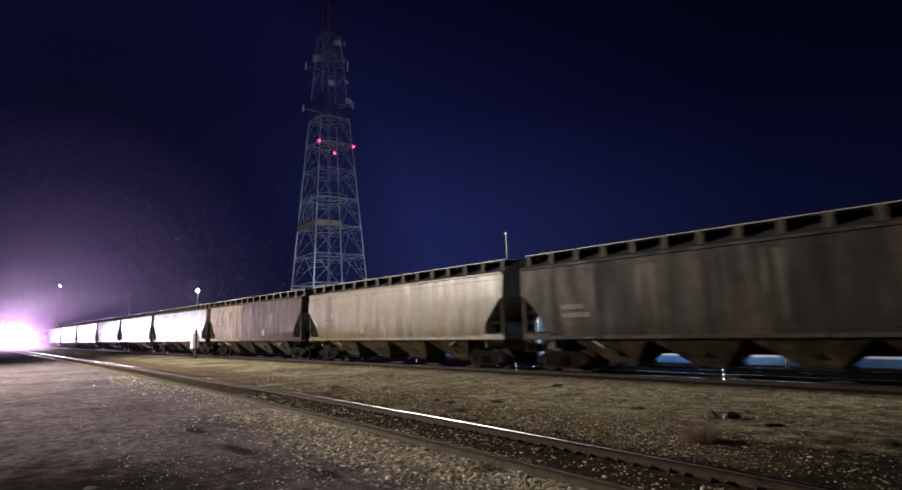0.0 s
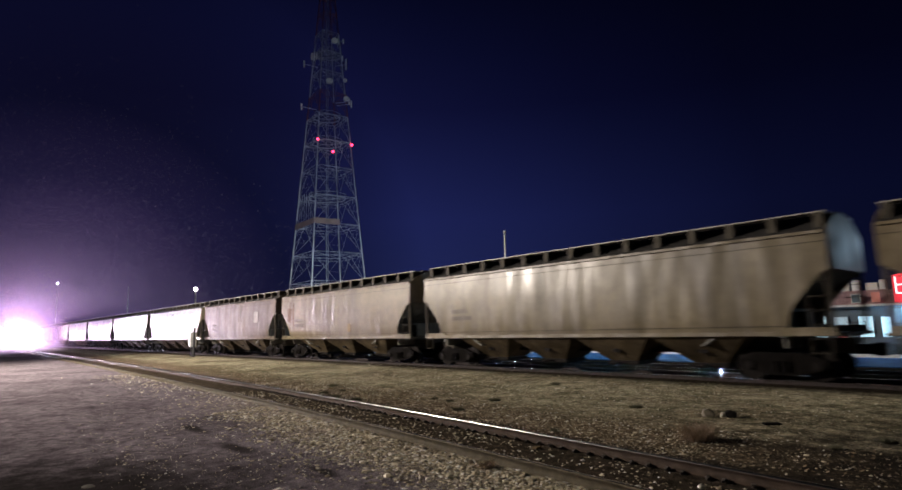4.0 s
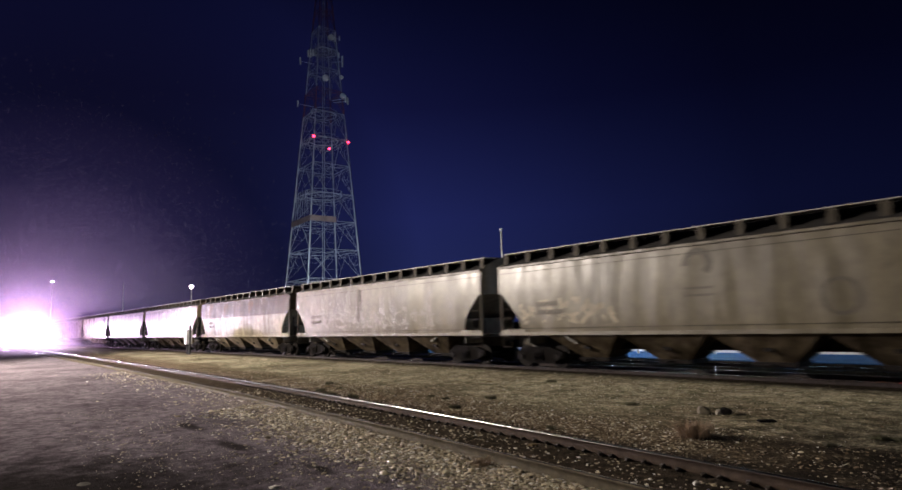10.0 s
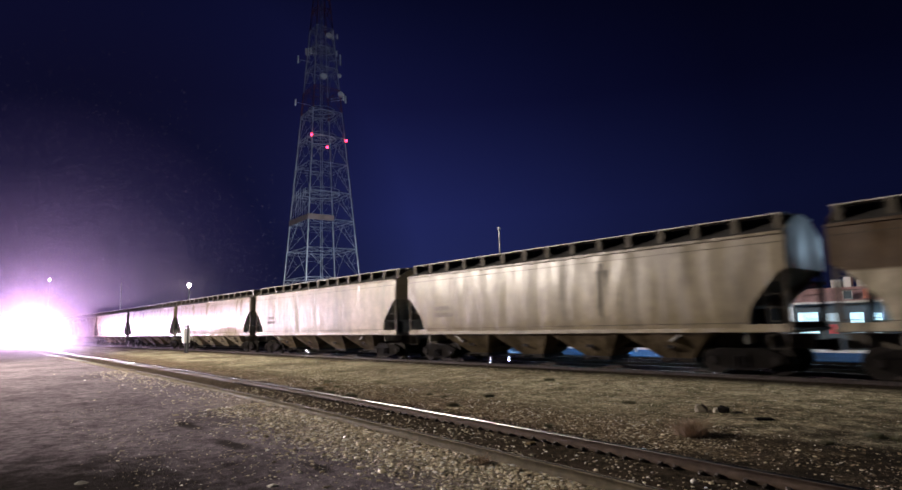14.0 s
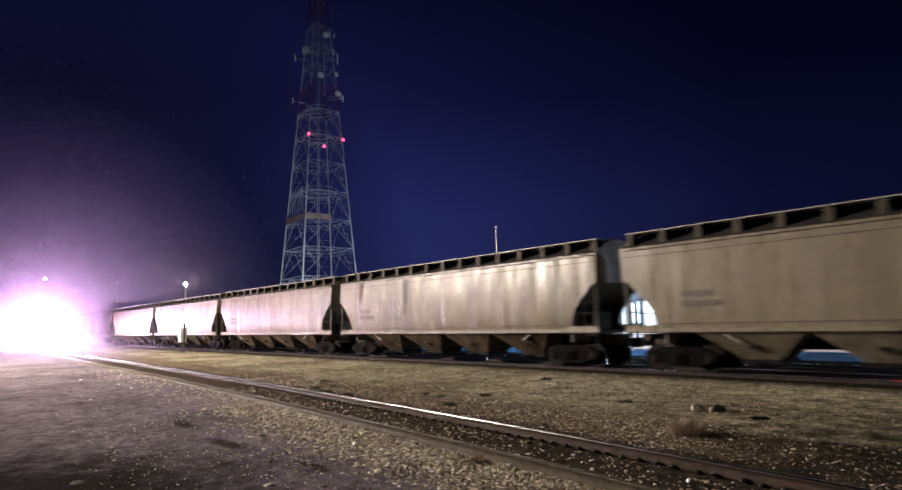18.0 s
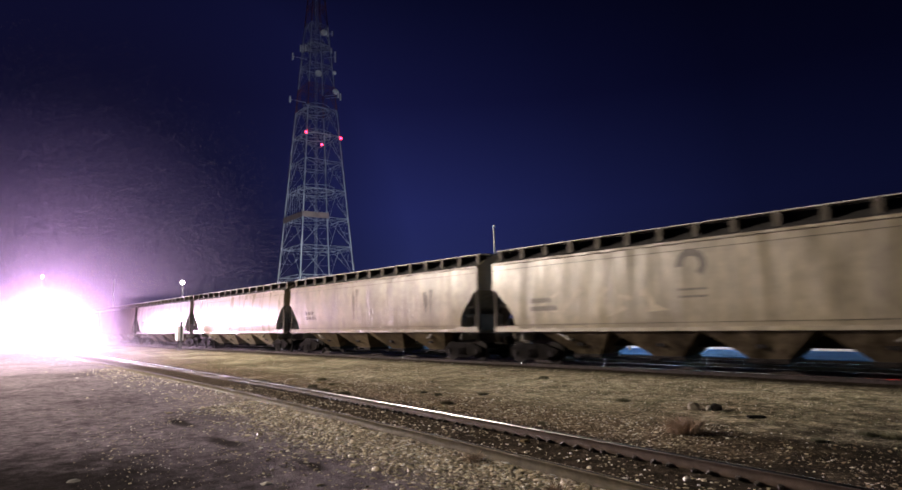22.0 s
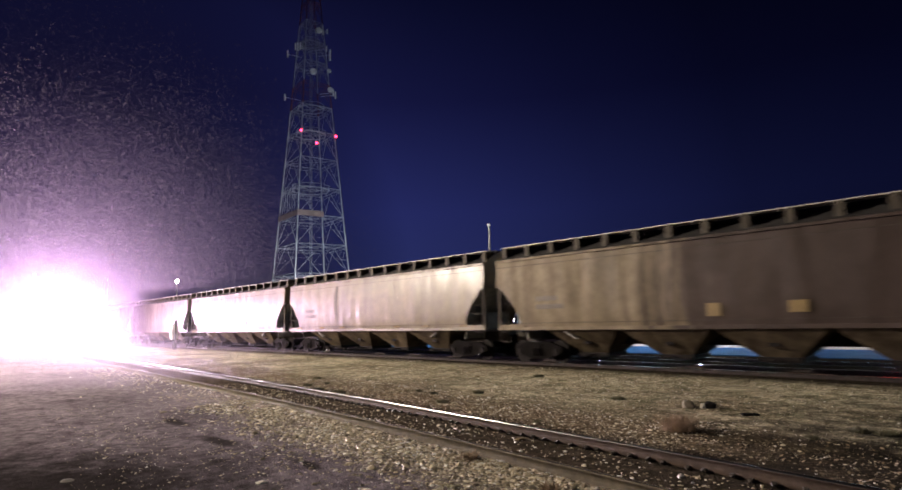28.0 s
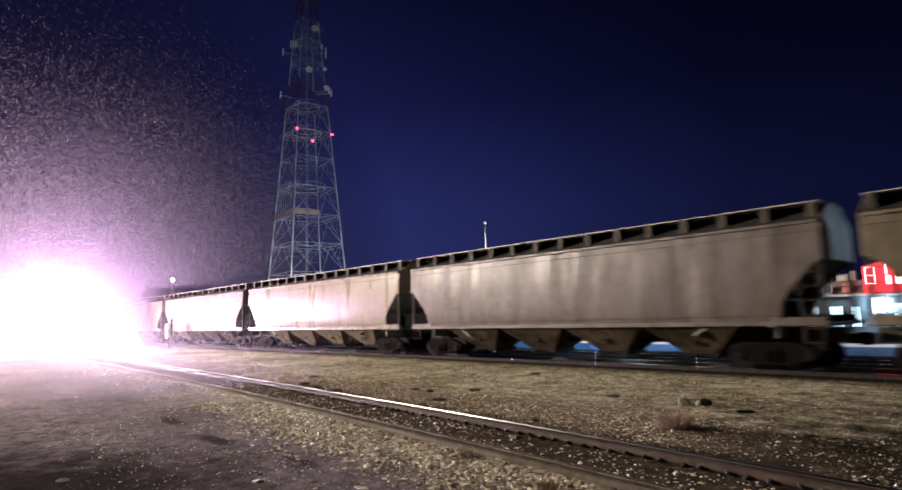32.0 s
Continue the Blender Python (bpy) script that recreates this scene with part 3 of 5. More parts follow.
def hopper_car(length, bays, at, label, paint):
    """A covered hopper wagon; its origin is on the rail head at its middle. length: over the couplers."""
    car = thing("hopper_wagon", at, label, "freight wagon", "wagons of the train")
    half = length / 2 - 0.52            # end of the top of the body
    low = half - 1.10                  # end of the side at the sill
    sheets = []
    # cross-section of the side, from sill to eave: y out, z up
    sect = SIDE
    for sgn in (-1, 1):
        bm = mesh()
        n = 28
        rows = []
        for y, z in sect:
            u = min(1.0, max(0.0, (z - 1.8) / 1.15))
            k = 0.45 * (1 - math.sqrt(1 - u * u)) + 0.55 * step(1.6, 2.95, z)
            e = low + (half - low) * k
            rows.append([bm.verts.new((-e + 2 * e * i / n, sgn * y, z)) for i in range(n + 1)])
        for a, b in zip(rows, rows[1:]):
            for i in range(n):
                f = (a[i], a[i + 1], b[i + 1], b[i])
                bm.faces.new(f if sgn < 0 else f[::-1])
        bm.normal_update()
        bmesh.ops.solidify(bm, geom=bm.faces[:], thickness=0.05)
        part("side_sheet", bm, paint, car, smooth=True)
        # top chord and side sill
        bm = mesh()
        prism(bm, [(sgn * 1.50, 3.93), (sgn * 1.60, 3.93), (sgn * 1.60, 4.01), (sgn * 1.50, 4.01)], -half, half)
        part("top_chord", bm, paint, car)
        bm = mesh()
        prism(bm, [(sgn * 1.42, 1.25), (sgn * 1.57, 1.25), (sgn * 1.57, 1.36), (sgn * 1.42, 1.36)], -half, half)
        for e in (-1, 1):
            box(bm, min(e * (low - 0.25), e * (half - 0.02)), max(e * (low - 0.25), e * (half - 0.02)), sgn * 1.52 - 0.03, sgn * 1.52 + 0.03, 1.36, 1.47)
        part("side_sill", bm, paint, car)
        # weld seams along the side
        for y, z in ((1.54, 1.50), (1.551, 3.70)):
            bm = mesh()
            prism(bm, [(sgn * y, z), (sgn * (y + 0.016), z), (sgn * (y + 0.016), z + 0.014), (sgn * y, z + 0.014)], -low if z < 2 else -half, low if z < 2 else half)
            part("weld_seam", bm, GRIMY, car, "dark weld seam")
    # roof
    bm = mesh()
    prism(bm, [(-1.56, 4.00), (-1.05, 4.20), (-0.72, 4.36), (-0.62, 4.56), (0, 4.62), (0.62, 4.56), (0.72, 4.36), (1.05, 4.20), (1.56, 4.00), (0, 3.96)], -half, half)
    part("roof", bm, ROOF, car, "sooty ridged roof")
    # hatches along the roof
    for i in range(10):
        x = -half + 0.9 + (2 * half - 1.8) * i / 9
        bm = mesh()
        box(bm, x - 0.42, x + 0.42, -0.32, 0.32, 4.57, 4.66)
        bmesh.ops.bevel(bm, geom=bm.edges[:], offset=0.03, segments=1, affect="EDGES")
        part("roof_hatch", bm, paint, car)
    # running boards on brackets
    for sgn in (-1, 1):
        bm = mesh()
        box(bm, -half + 0.05, half - 0.05, sgn * 0.98 - 0.27, sgn * 0.98 + 0.27, 4.52, 4.555)
        part("running_board", bm, GALV, car, "pale steel grating walkway")
        k = int(round(2 * half / 1.22))
        for i in range(k + 1):
            x = -half + 0.2 + (2 * half - 0.4) * i / k
            bm = mesh()
            box(bm, x - 0.10, x + 0.10, sgn * 1.24 - 0.03, sgn * 1.24 + 0.03, 4.08, 4.52)
            box(bm, x - 0.03, x + 0.03, sgn * 0.98 - 0.24, sgn * 0.98 + 0.24, 4.22, 4.52)
            part("walkway_bracket", bm, BRACKET, car)
    # end walls, slope sheets, hoppers
    for sgn in (-1, 1):
        bm = mesh()
        arch = [(-1.53, 2.98), (1.53, 2.98), (1.53, 3.98), (1.2, 4.2), (0.8, 4.42), (0.4, 4.54), (0, 4.58), (-0.4, 4.54), (-0.8, 4.42), (-1.2, 4.2), (-1.53, 3.98)]
        prism(bm, arch, sgn * half - 0.03, sgn * half + 0.03)
        part("end_wall", bm, paint, car)
        bm = mesh()
        plate(bm, [(sgn * half, -1.5, 3.0), (sgn * half, 1.5, 3.0), (sgn * (half - 3.6), 1.4, 0.95), (sgn * (half - 3.6), -1.4, 0.95)], 0.05)
        part("slope_sheet", bm, DULL_GREY, car, "dull grey slope sheet")
        bm = mesh()
        bx = sgn * (half - 1.3)
        box(bm, bx - 0.02, bx + 0.02, -1.34, 1.34, 0.9, 1.98)
        part("bulkhead", bm, DULL_GREY, car, "dull grey cross bulkhead")
        # stub sill, platform and corner post
        bm = mesh()
        box(bm, sgn * (half - 2.6), sgn * (half + 0.10), -0.3, 0.3, 0.75, 1.15)
        box(bm, min(sgn * (half - 1.9), sgn * (half + 0.12)), max(sgn * (half - 1.9), sgn * (half + 0.12)), -1.42, 1.42, 1.22, 1.30)
        part("end_platform", bm, GRIMY, car, "grimy end platform")
        for s2 in (-1, 1):
            bm = mesh()
            box(bm, sgn * (half - 0.08) - 0.06, sgn * (half - 0.08) + 0.06, s2 * 1.48 - 0.05, s2 * 1.48 + 0.05, 1.3, 3.0)
            part("corner_post", bm, GRIMY, car, "grimy corner post")
            # ladder on the side at each corner
            bm = mesh()
            x0, x1 = sgn * (half - 0.12), sgn * (half - 0.58)
            for x in (x0, x1):
                bar(bm, (x, s2 * 1.56, 0.75), (x, s2 * 1.56, 3.1), 0.014, 5)
            for i in range(7):
                z = 0.8 + 0.37 * i
                bar(bm, (x0, s2 * 1.56, z), (x1, s2 * 1.56, z), 0.011, 5)
            part("ladder", bm, GRIMY, car, "grimy steel ladder")
        # brake gear on one end, coupler and hoses on both
        bm = mesh()
        box(bm, sgn * (half + 0.10) - 0.1, sgn * (half + 0.36) + 0.1, -0.12, 0.12, 0.72, 0.98)
        box(bm, sgn * (half + 0.50) - 0.09, sgn * (half + 0.50) + 0.09, -0.16, 0.16, 0.68, 1.02)
        part("coupler", bm, STEEL_DARK, car, "dark cast steel coupler")
        bm = mesh()
        bar(bm, (sgn * (half - 0.7), -0.9, 1.3), (sgn * (half - 0.7), -0.9, 2.5), 0.03, 6)
        part("brake_rod", bm, UNDER, car)
        bm = mesh()
        bar(bm, (sgn * (half - 1.1), -0.5, 1.3), (sgn * (half - 1.1), -0.5, 1.9), 0.16, 10)
        part("air_reservoir", bm, UNDER, car, "grimy upright air reservoir")
    # centre sill
    bm = mesh()
    box(bm, -half + 2.5, half - 2.5, -0.2, 0.2, 0.70, 1.2)
    part("centre_sill", bm, UNDER, car)
    inner = half - 2.25
    w = 2 * inner / bays
    for i in range(bays):
        c = -inner + w * (i + 0.5)
        t, b = w * 0.5 - 0.05, 0.50
        bm = mesh()
        top = [bm.verts.new(p) for p in ((c - t, -1.46, 1.24), (c + t, -1.46, 1.24), (c + t, 1.46, 1.24), (c - t, 1.46, 1.24))]
        bot = [bm.verts.new(p) for p in ((c - b, -0.58, 0.40), (c + b, -0.58, 0.40), (c + b, 0.58, 0.40), (c - b, 0.58, 0.40))]
        for j in range(4):
            k = (j + 1) % 4
            bm.faces.new((bot[j], bot[k], top[k], top[j]))
        bm.faces.new(bot[::-1])
        bm.faces.new(top)
        hop = part("hopper_bay", bm, paint, car)
        bm = mesh()
        box(bm, c - b - 0.08, c + b + 0.08, -0.64, 0.64, 0.28, 0.41)
        bar(bm, (c, -1.2, 0.34), (c, -0.6, 0.34), 0.03, 6)
        bar(bm, (c - 0.1, -1.22, 0.34), (c + 0.1, -1.22, 0.34), 0.05, 6)
        part("outlet_gate", bm, UNDER, hop, "grimy discharge gate")
        bm = mesh()
        box(bm, c - 0.14, c + 0.14, -1.04, -0.9, 0.73, 0.84)
        part("inspection_port", bm, UNDER, hop, "rusty port")
    # trucks
    for sgn in (-1, 1):
        cx = sgn * (half - 1.55)
        bm = mesh()
        box(bm, cx - 0.2, cx + 0.2, -1.1, 1.1, 0.42, 0.72)
        truck = part("truck", bm, STEEL_DARK, car, "grimy cast steel bogie")
        for s2 in (-1, 1):
            bm = mesh()
            y0, y1 = s2 * 1.0 - 0.07, s2 * 1.0 + 0.07
            pts = [(-1.15, 0.38), (-0.95, 0.30), (-0.35, 0.16), (0.35, 0.16), (0.95, 0.30), (1.15, 0.38), (1.15, 0.58), (0.55, 0.78), (-0.55, 0.78), (-1.15, 0.58)]
            a = [bm.verts.new((cx + x, y0, z)) for x, z in pts]
            b2 = [bm.verts.new((cx + x, y1, z)) for x, z in pts]
            for i in range(10):
                j = (i + 1) % 10
                bm.faces.new((a[i], a[j], b2[j], b2[i]))
            bm.faces.new(a[::-1])
            bm.faces.new(b2)
            for k in range(3):
                x = cx - 0.16 + 0.16 * k
                bar(bm, (x, s2 * 1.11, 0.26), (x, s2 * 1.11, 0.55), 0.06, 6)
            bmesh.ops.recalc_face_normals(bm, faces=bm.faces[:])
            part("side_frame", bm, STEEL_DARK, truck)
        for dx in (-0.88, 0.88):
            bm = mesh()
            bar(bm, (cx + dx, -0.85, 0.42), (cx + dx, 0.85, 0.42), 0.08, 8)
            for s2 in (-1, 1):
                bar(bm, (cx + dx, s2 * 0.69, 0.42), (cx + dx, s2 * 0.82, 0.42), 0.42, 20)
                bar(bm, (cx + dx, s2 * 1.06, 0.42), (cx + dx, s2 * 1.13, 0.42), 0.12, 8)
            part("wheelset", bm, WHEEL_STEEL, truck, "worn steel wheelset")
    # faded reporting marks as bars, near the end that leads
    for k, (wd, z) in enumerate(((1.0, 2.32), (1.25, 2.02))):
        bm = mesh()
        for i in range(5):
            x = -half + 1.0 + 1.0 + wd * i / 5
            box(bm, x, x + wd / 5 - 0.05, -1.612, -1.596, z, z + 0.17)
        part("reporting_mark", bm, MARK, car, "faded dark lettering, unreadable")
    return car


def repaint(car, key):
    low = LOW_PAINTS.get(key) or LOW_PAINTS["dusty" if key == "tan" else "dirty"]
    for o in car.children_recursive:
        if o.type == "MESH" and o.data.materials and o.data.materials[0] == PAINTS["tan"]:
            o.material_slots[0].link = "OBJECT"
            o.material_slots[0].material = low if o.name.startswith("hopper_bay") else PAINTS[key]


GAPS = [1.8, -16.0, -33.8, -51.7, -69.5, -85.0, -100.0]
while GAPS[-1] > -520:
    GAPS.append(GAPS[-1] - 17.8)
# later wagons stand a little closer
for i in range(len(GAPS)):
    GAPS[i] += np.interp(i, (15, 16, 17, 18, 19, 20, 21, 22, 23), (0, 0.15, 0.28, 0.42, 0.48, 0.65, 1.08, 1.22, 1.36))
WORDS = {
    "tan": "dusty tan covered hopper wagon with rain streaks",
    "stained": "heavily stained brown-grey covered hopper wagon",
    "rusty": "tan covered hopper wagon, darker brown along one end",
    "grey": "pale grey covered hopper wagon with grime streaks",
    "cream": "clean glossy cream covered hopper wagon",
    "white": "off-white covered hopper wagon with dirty streaks",
    "brown": "dark brown weathered covered hopper wagon",
    "mauve": "dull brownish covered hopper wagon with dents",
    "twotone": "covered hopper wagon, brown above and cream below",
}
ORDER = ["stained", "tan", "rusty", "tan", "tan", "brown", "white", "grey", "grey", "twotone", "tan", "white", "cream", "tan", "tan", "white",
         "tan", "cream", "mauve", "rusty", "tan", "tan", "mauve", "cream", "brown", "white", "tan", "mauve", "white", "tan", "grey", "tan"]
WAGONS = []


def build_train():
    z = RAIL_Z
    long_one = short_one = None
    for i in range(len(GAPS) - 1):
        a, b = GAPS[i + 1], GAPS[i]
        c, length, key = (a + b) / 2, b - a, ORDER[i % len(ORDER)]
        at = (c, MAIN_Y, z)
        if length > 17:
            if long_one is None:
                car = long_one = hopper_car(17.8, 4, at, WORDS[key], PAINTS["tan"])
            else:
                car = copy_thing(long_one, pose(*at))
        else:
            if short_one is None:
                car = short_one = hopper_car(15.25, 3, at, "short " + WORDS[key], PAINTS["tan"])
            else:
                car = copy_thing(short_one, pose(*at))
        tagged(car, WORDS[key] if length > 17 else "short " + WORDS[key])
        WAGONS.append((car, c, key))
    for car, c, key in WAGONS:
        repaint(car, key)


build_train()


# ---- marks that single wagons carry ----
def patch(car, name, mat, label, boxes):
    for x0, x1, z0, z1 in boxes:
        bm = mesh()
        plate(bm, [(x0, -1.612, z0), (x1, -1.612, z0), (x1, -1.600, z1), (x0, -1.600, z1)], 0.012)
        part(name, bm, mat, car, label)


def scribble(car, x0, x1, z0, z1, letters, mat, seed, label):
    """Sprayed letter shapes that cannot be read: one crooked stroke of thin paint each."""
    rng = random.Random(seed)
    w = (x1 - x0) / letters
    for i in range(letters):
        bm = mesh()
        cx = x0 + w * (i + 0.5)
        pts = [(cx + rng.uniform(-0.55, 0.55) * w, rng.uniform(z0, z1)) for _ in range(6)]
        stroke(bm, pts, 0.07 * rng.uniform(0.7, 1.4))
        part("graffiti", bm, mat, car, label)


def stroke(bm, pts, r):
    """A ribbon of paint along (x, z) points on the side of a wagon."""
    sides = []
    for i, (x, z) in enumerate(pts):
        a, b = pts[max(0, i - 1)], pts[min(len(pts) - 1, i + 1)]
        n = Vector((a[1] - b[1], 0, b[0] - a[0]))
        n = n.normalized() * r if n.length > 1e-6 else Vector((r, 0, 0))
        sides.append([bm.verts.new((x + k * n.x, -side_at(z + k * n.z) - 0.004, z + k * n.z)) for k in (-1, 1)])
    for (a, b), (c, d) in zip(sides, sides[1:]):
        bm.faces.new((a, c, d, b))


def strip(bm, pts, lift):
    """A thin sheet of paint on the side through (x, z) points."""
    vs = [bm.verts.new((x, -side_at(z) - lift, z)) for x, z in pts]
    bm.faces.new(vs)


def stain(car, x0, x1, z0, z1, mat, seed, label):
    """Runs of dirty water down the side, ragged at their ends."""
    rng = random.Random(seed)
    w = (x1 - x0) / 5
    for i in range(7):
        bm = mesh()
        cx = rng.uniform(x0 + w, x1 - w)
        hw = w * rng.uniform(0.3, 0.8)
        top = z1 - rng.uniform(0, 0.2) * (z1 - z0)
        low = z0 + rng.uniform(0, 0.45) * (z1 - z0)
        side, n = [], 6
        for k in range(n + 1):
            f = k / n
            side.append((top + (low - top) * f, hw * (0.55 + 0.45 * math.sin(3 * f + i)) * (1 - 0.75 * f)))
        rows = [[bm.verts.new((cx + k * h, -side_at(z) - 0.003 - 0.0004 * i, z)) for k in (-1, 1)] for z, h in side]
        for (a, b), (c, d) in zip(rows, rows[1:]):
            bm.faces.new((a, c, d, b))
        part("stain", bm, mat, car, label)


def emblem(car, cx, cz, r):
    """A worn dark emblem: a broad open ring over two lines that cannot be read."""
    bm = mesh()
    stroke(bm, [(cx + 0.8 * r * math.cos(a), cz + 0.8 * r * math.sin(a)) for a in (-0.9 + 0.28 * i for i in range(16))], 0.24 * r)
    part("emblem_ring", bm, RING, car, "worn dark emblem ring")
    for k in range(2):
        bm = mesh()
        for i in range(5):
            x = cx - r + 0.4 * r * i
            strip(bm, [(x, cz - 1.7 * r - 0.22 * k), (x + 0.32 * r, cz - 1.7 * r - 0.22 * k), (x + 0.32 * r, cz - 1.55 * r - 0.22 * k), (x, cz - 1.55 * r - 0.22 * k)], 0.004)
        part("lettering", bm, RING, car, "faded dark lettering, unreadable")


def wagon_marks():
    cars = [w[0] for w in WAGONS]
    yellow = "faded yellow panel"
    patch(cars[1], "yellow_patch", YELLOW, yellow, [(-2.40, -1.95, 1.62, 2.07)])
    patch(cars[2], "yellow_patch", YELLOW, yellow, [(2.45, 2.85, 1.62, 2.05)])
    patch(cars[4], "yellow_patch", YELLOW, yellow, [(1.35, 1.72, 1.62, 2.08)])
    patch(cars[21], "yellow_patch", YELLOW, yellow, [(2.40, 2.75, 1.75, 2.2)])
    patch(cars[19], "yellow_patch", YELLOW, yellow, [(0.0, 0.4, 1.62, 2.0), (2.2, 2.65, 1.68, 2.0)])
    patch(cars[5], "placard", OLD_PLACARD, "pale square panel", [(3.60, 4.25, 2.44, 3.22)])
    patch(cars[14], "placard", OLD_PLACARD, "small pale plate", [(-2.43, -2.07, 1.63, 1.76)])
    for x in (-7.2, -4.6, -2.45, 2.45, 4.6, 7.1):
        bm = mesh()
        box(bm, x - 0.24, x + 0.24, -1.56, -1.535, 1.40, 1.50)
        part("reflector_strip", bm, YELLOW, cars[20], "yellow reflective strip")
    pale = "pale sprayed letter shape, unreadable"
    scribble(cars[7], -7.2, -2.9, 1.62, 2.6, 11, GRAFFITI, 3, pale)
    scribble(cars[15], -6.0, -1.0, 1.7, 2.9, 5, GRAFFITI, 4, pale)
    scribble(cars[8], -5.0, 5.5, 1.65, 2.6, 16, OLD_PLACARD, 9, pale)
    bm = mesh()
    stroke(bm, [(3.6 + 0.42 * math.cos(a), 2.2 + 0.45 * math.sin(a)) for a in (0.33 * i for i in range(20))], 0.05)
    part("graffiti", bm, RING, cars[7], "dark sprayed loop")
    for k, z in ((6, 3.30), (7, 3.38), (15, 3.25)):
        emblem(cars[k], -0.05, z, 0.46)
    patch(cars[6], "dark_plate", RING, "small dark plate", [(5.78, 6.12, 1.65, 1.89)])
    dark = "dark rain stain running down the side"
    for k, x0, x1, z0, z1, mat in ((1, -6.1, -5.5, 1.5, 3.9, STAIN), (0, -3.5, -2.4, 1.5, 3.9, STAIN), (0, 0.5, 1.4, 1.6, 3.9, STAIN), (2, -4.2, -3.2, 1.7, 3.9, STAIN), (2, 3.4, 4.4, 1.5, 3.4, STAIN),
                                   (4, -6.3, -5.0, 1.4, 3.6, RUST), (5, 5.3, 6.3, 1.4, 3.9, STAIN), (5, 0.4, 1.6, 2.2, 3.9, STAIN), (8, -1.4, -0.6, 1.6, 3.8, STAIN), (9, -6.6, -5.4, 2.85, 3.9, RUST),
                                   (9, -3.2, -2.2, 2.85, 3.9, RUST), (9, 1.6, 2.8, 2.85, 3.9, RUST), (10, 2.2, 3.0, 1.6, 3.8, STAIN), (13, -2.7, -1.9, 1.64, 3.92, STAIN), (13, -6.6, -5.9, 2.6, 3.94, RUST),
                                   (16, 4.7, 5.7, 1.9, 3.2, STAIN), (16, -1.3, -0.5, 1.5, 3.6, STAIN), (18, 5.6, 6.6, 1.5, 3.8, STAIN), (20, -3.4, -2.6, 1.6, 3.8, STAIN)):
        stain(cars[k], x0, x1, z0, z1, mat, 70 + k, dark if mat is STAIN else "rust-brown stain running down the side")


wagon_marks()

# ---- locomotive on the near track ----
LOCO_ROWS = [(0, -150), (3, -137), (6, -124), (9, -112), (13, -98.5), (19, -80.5), (23, -71.5), (28, -64), (32, -60)]


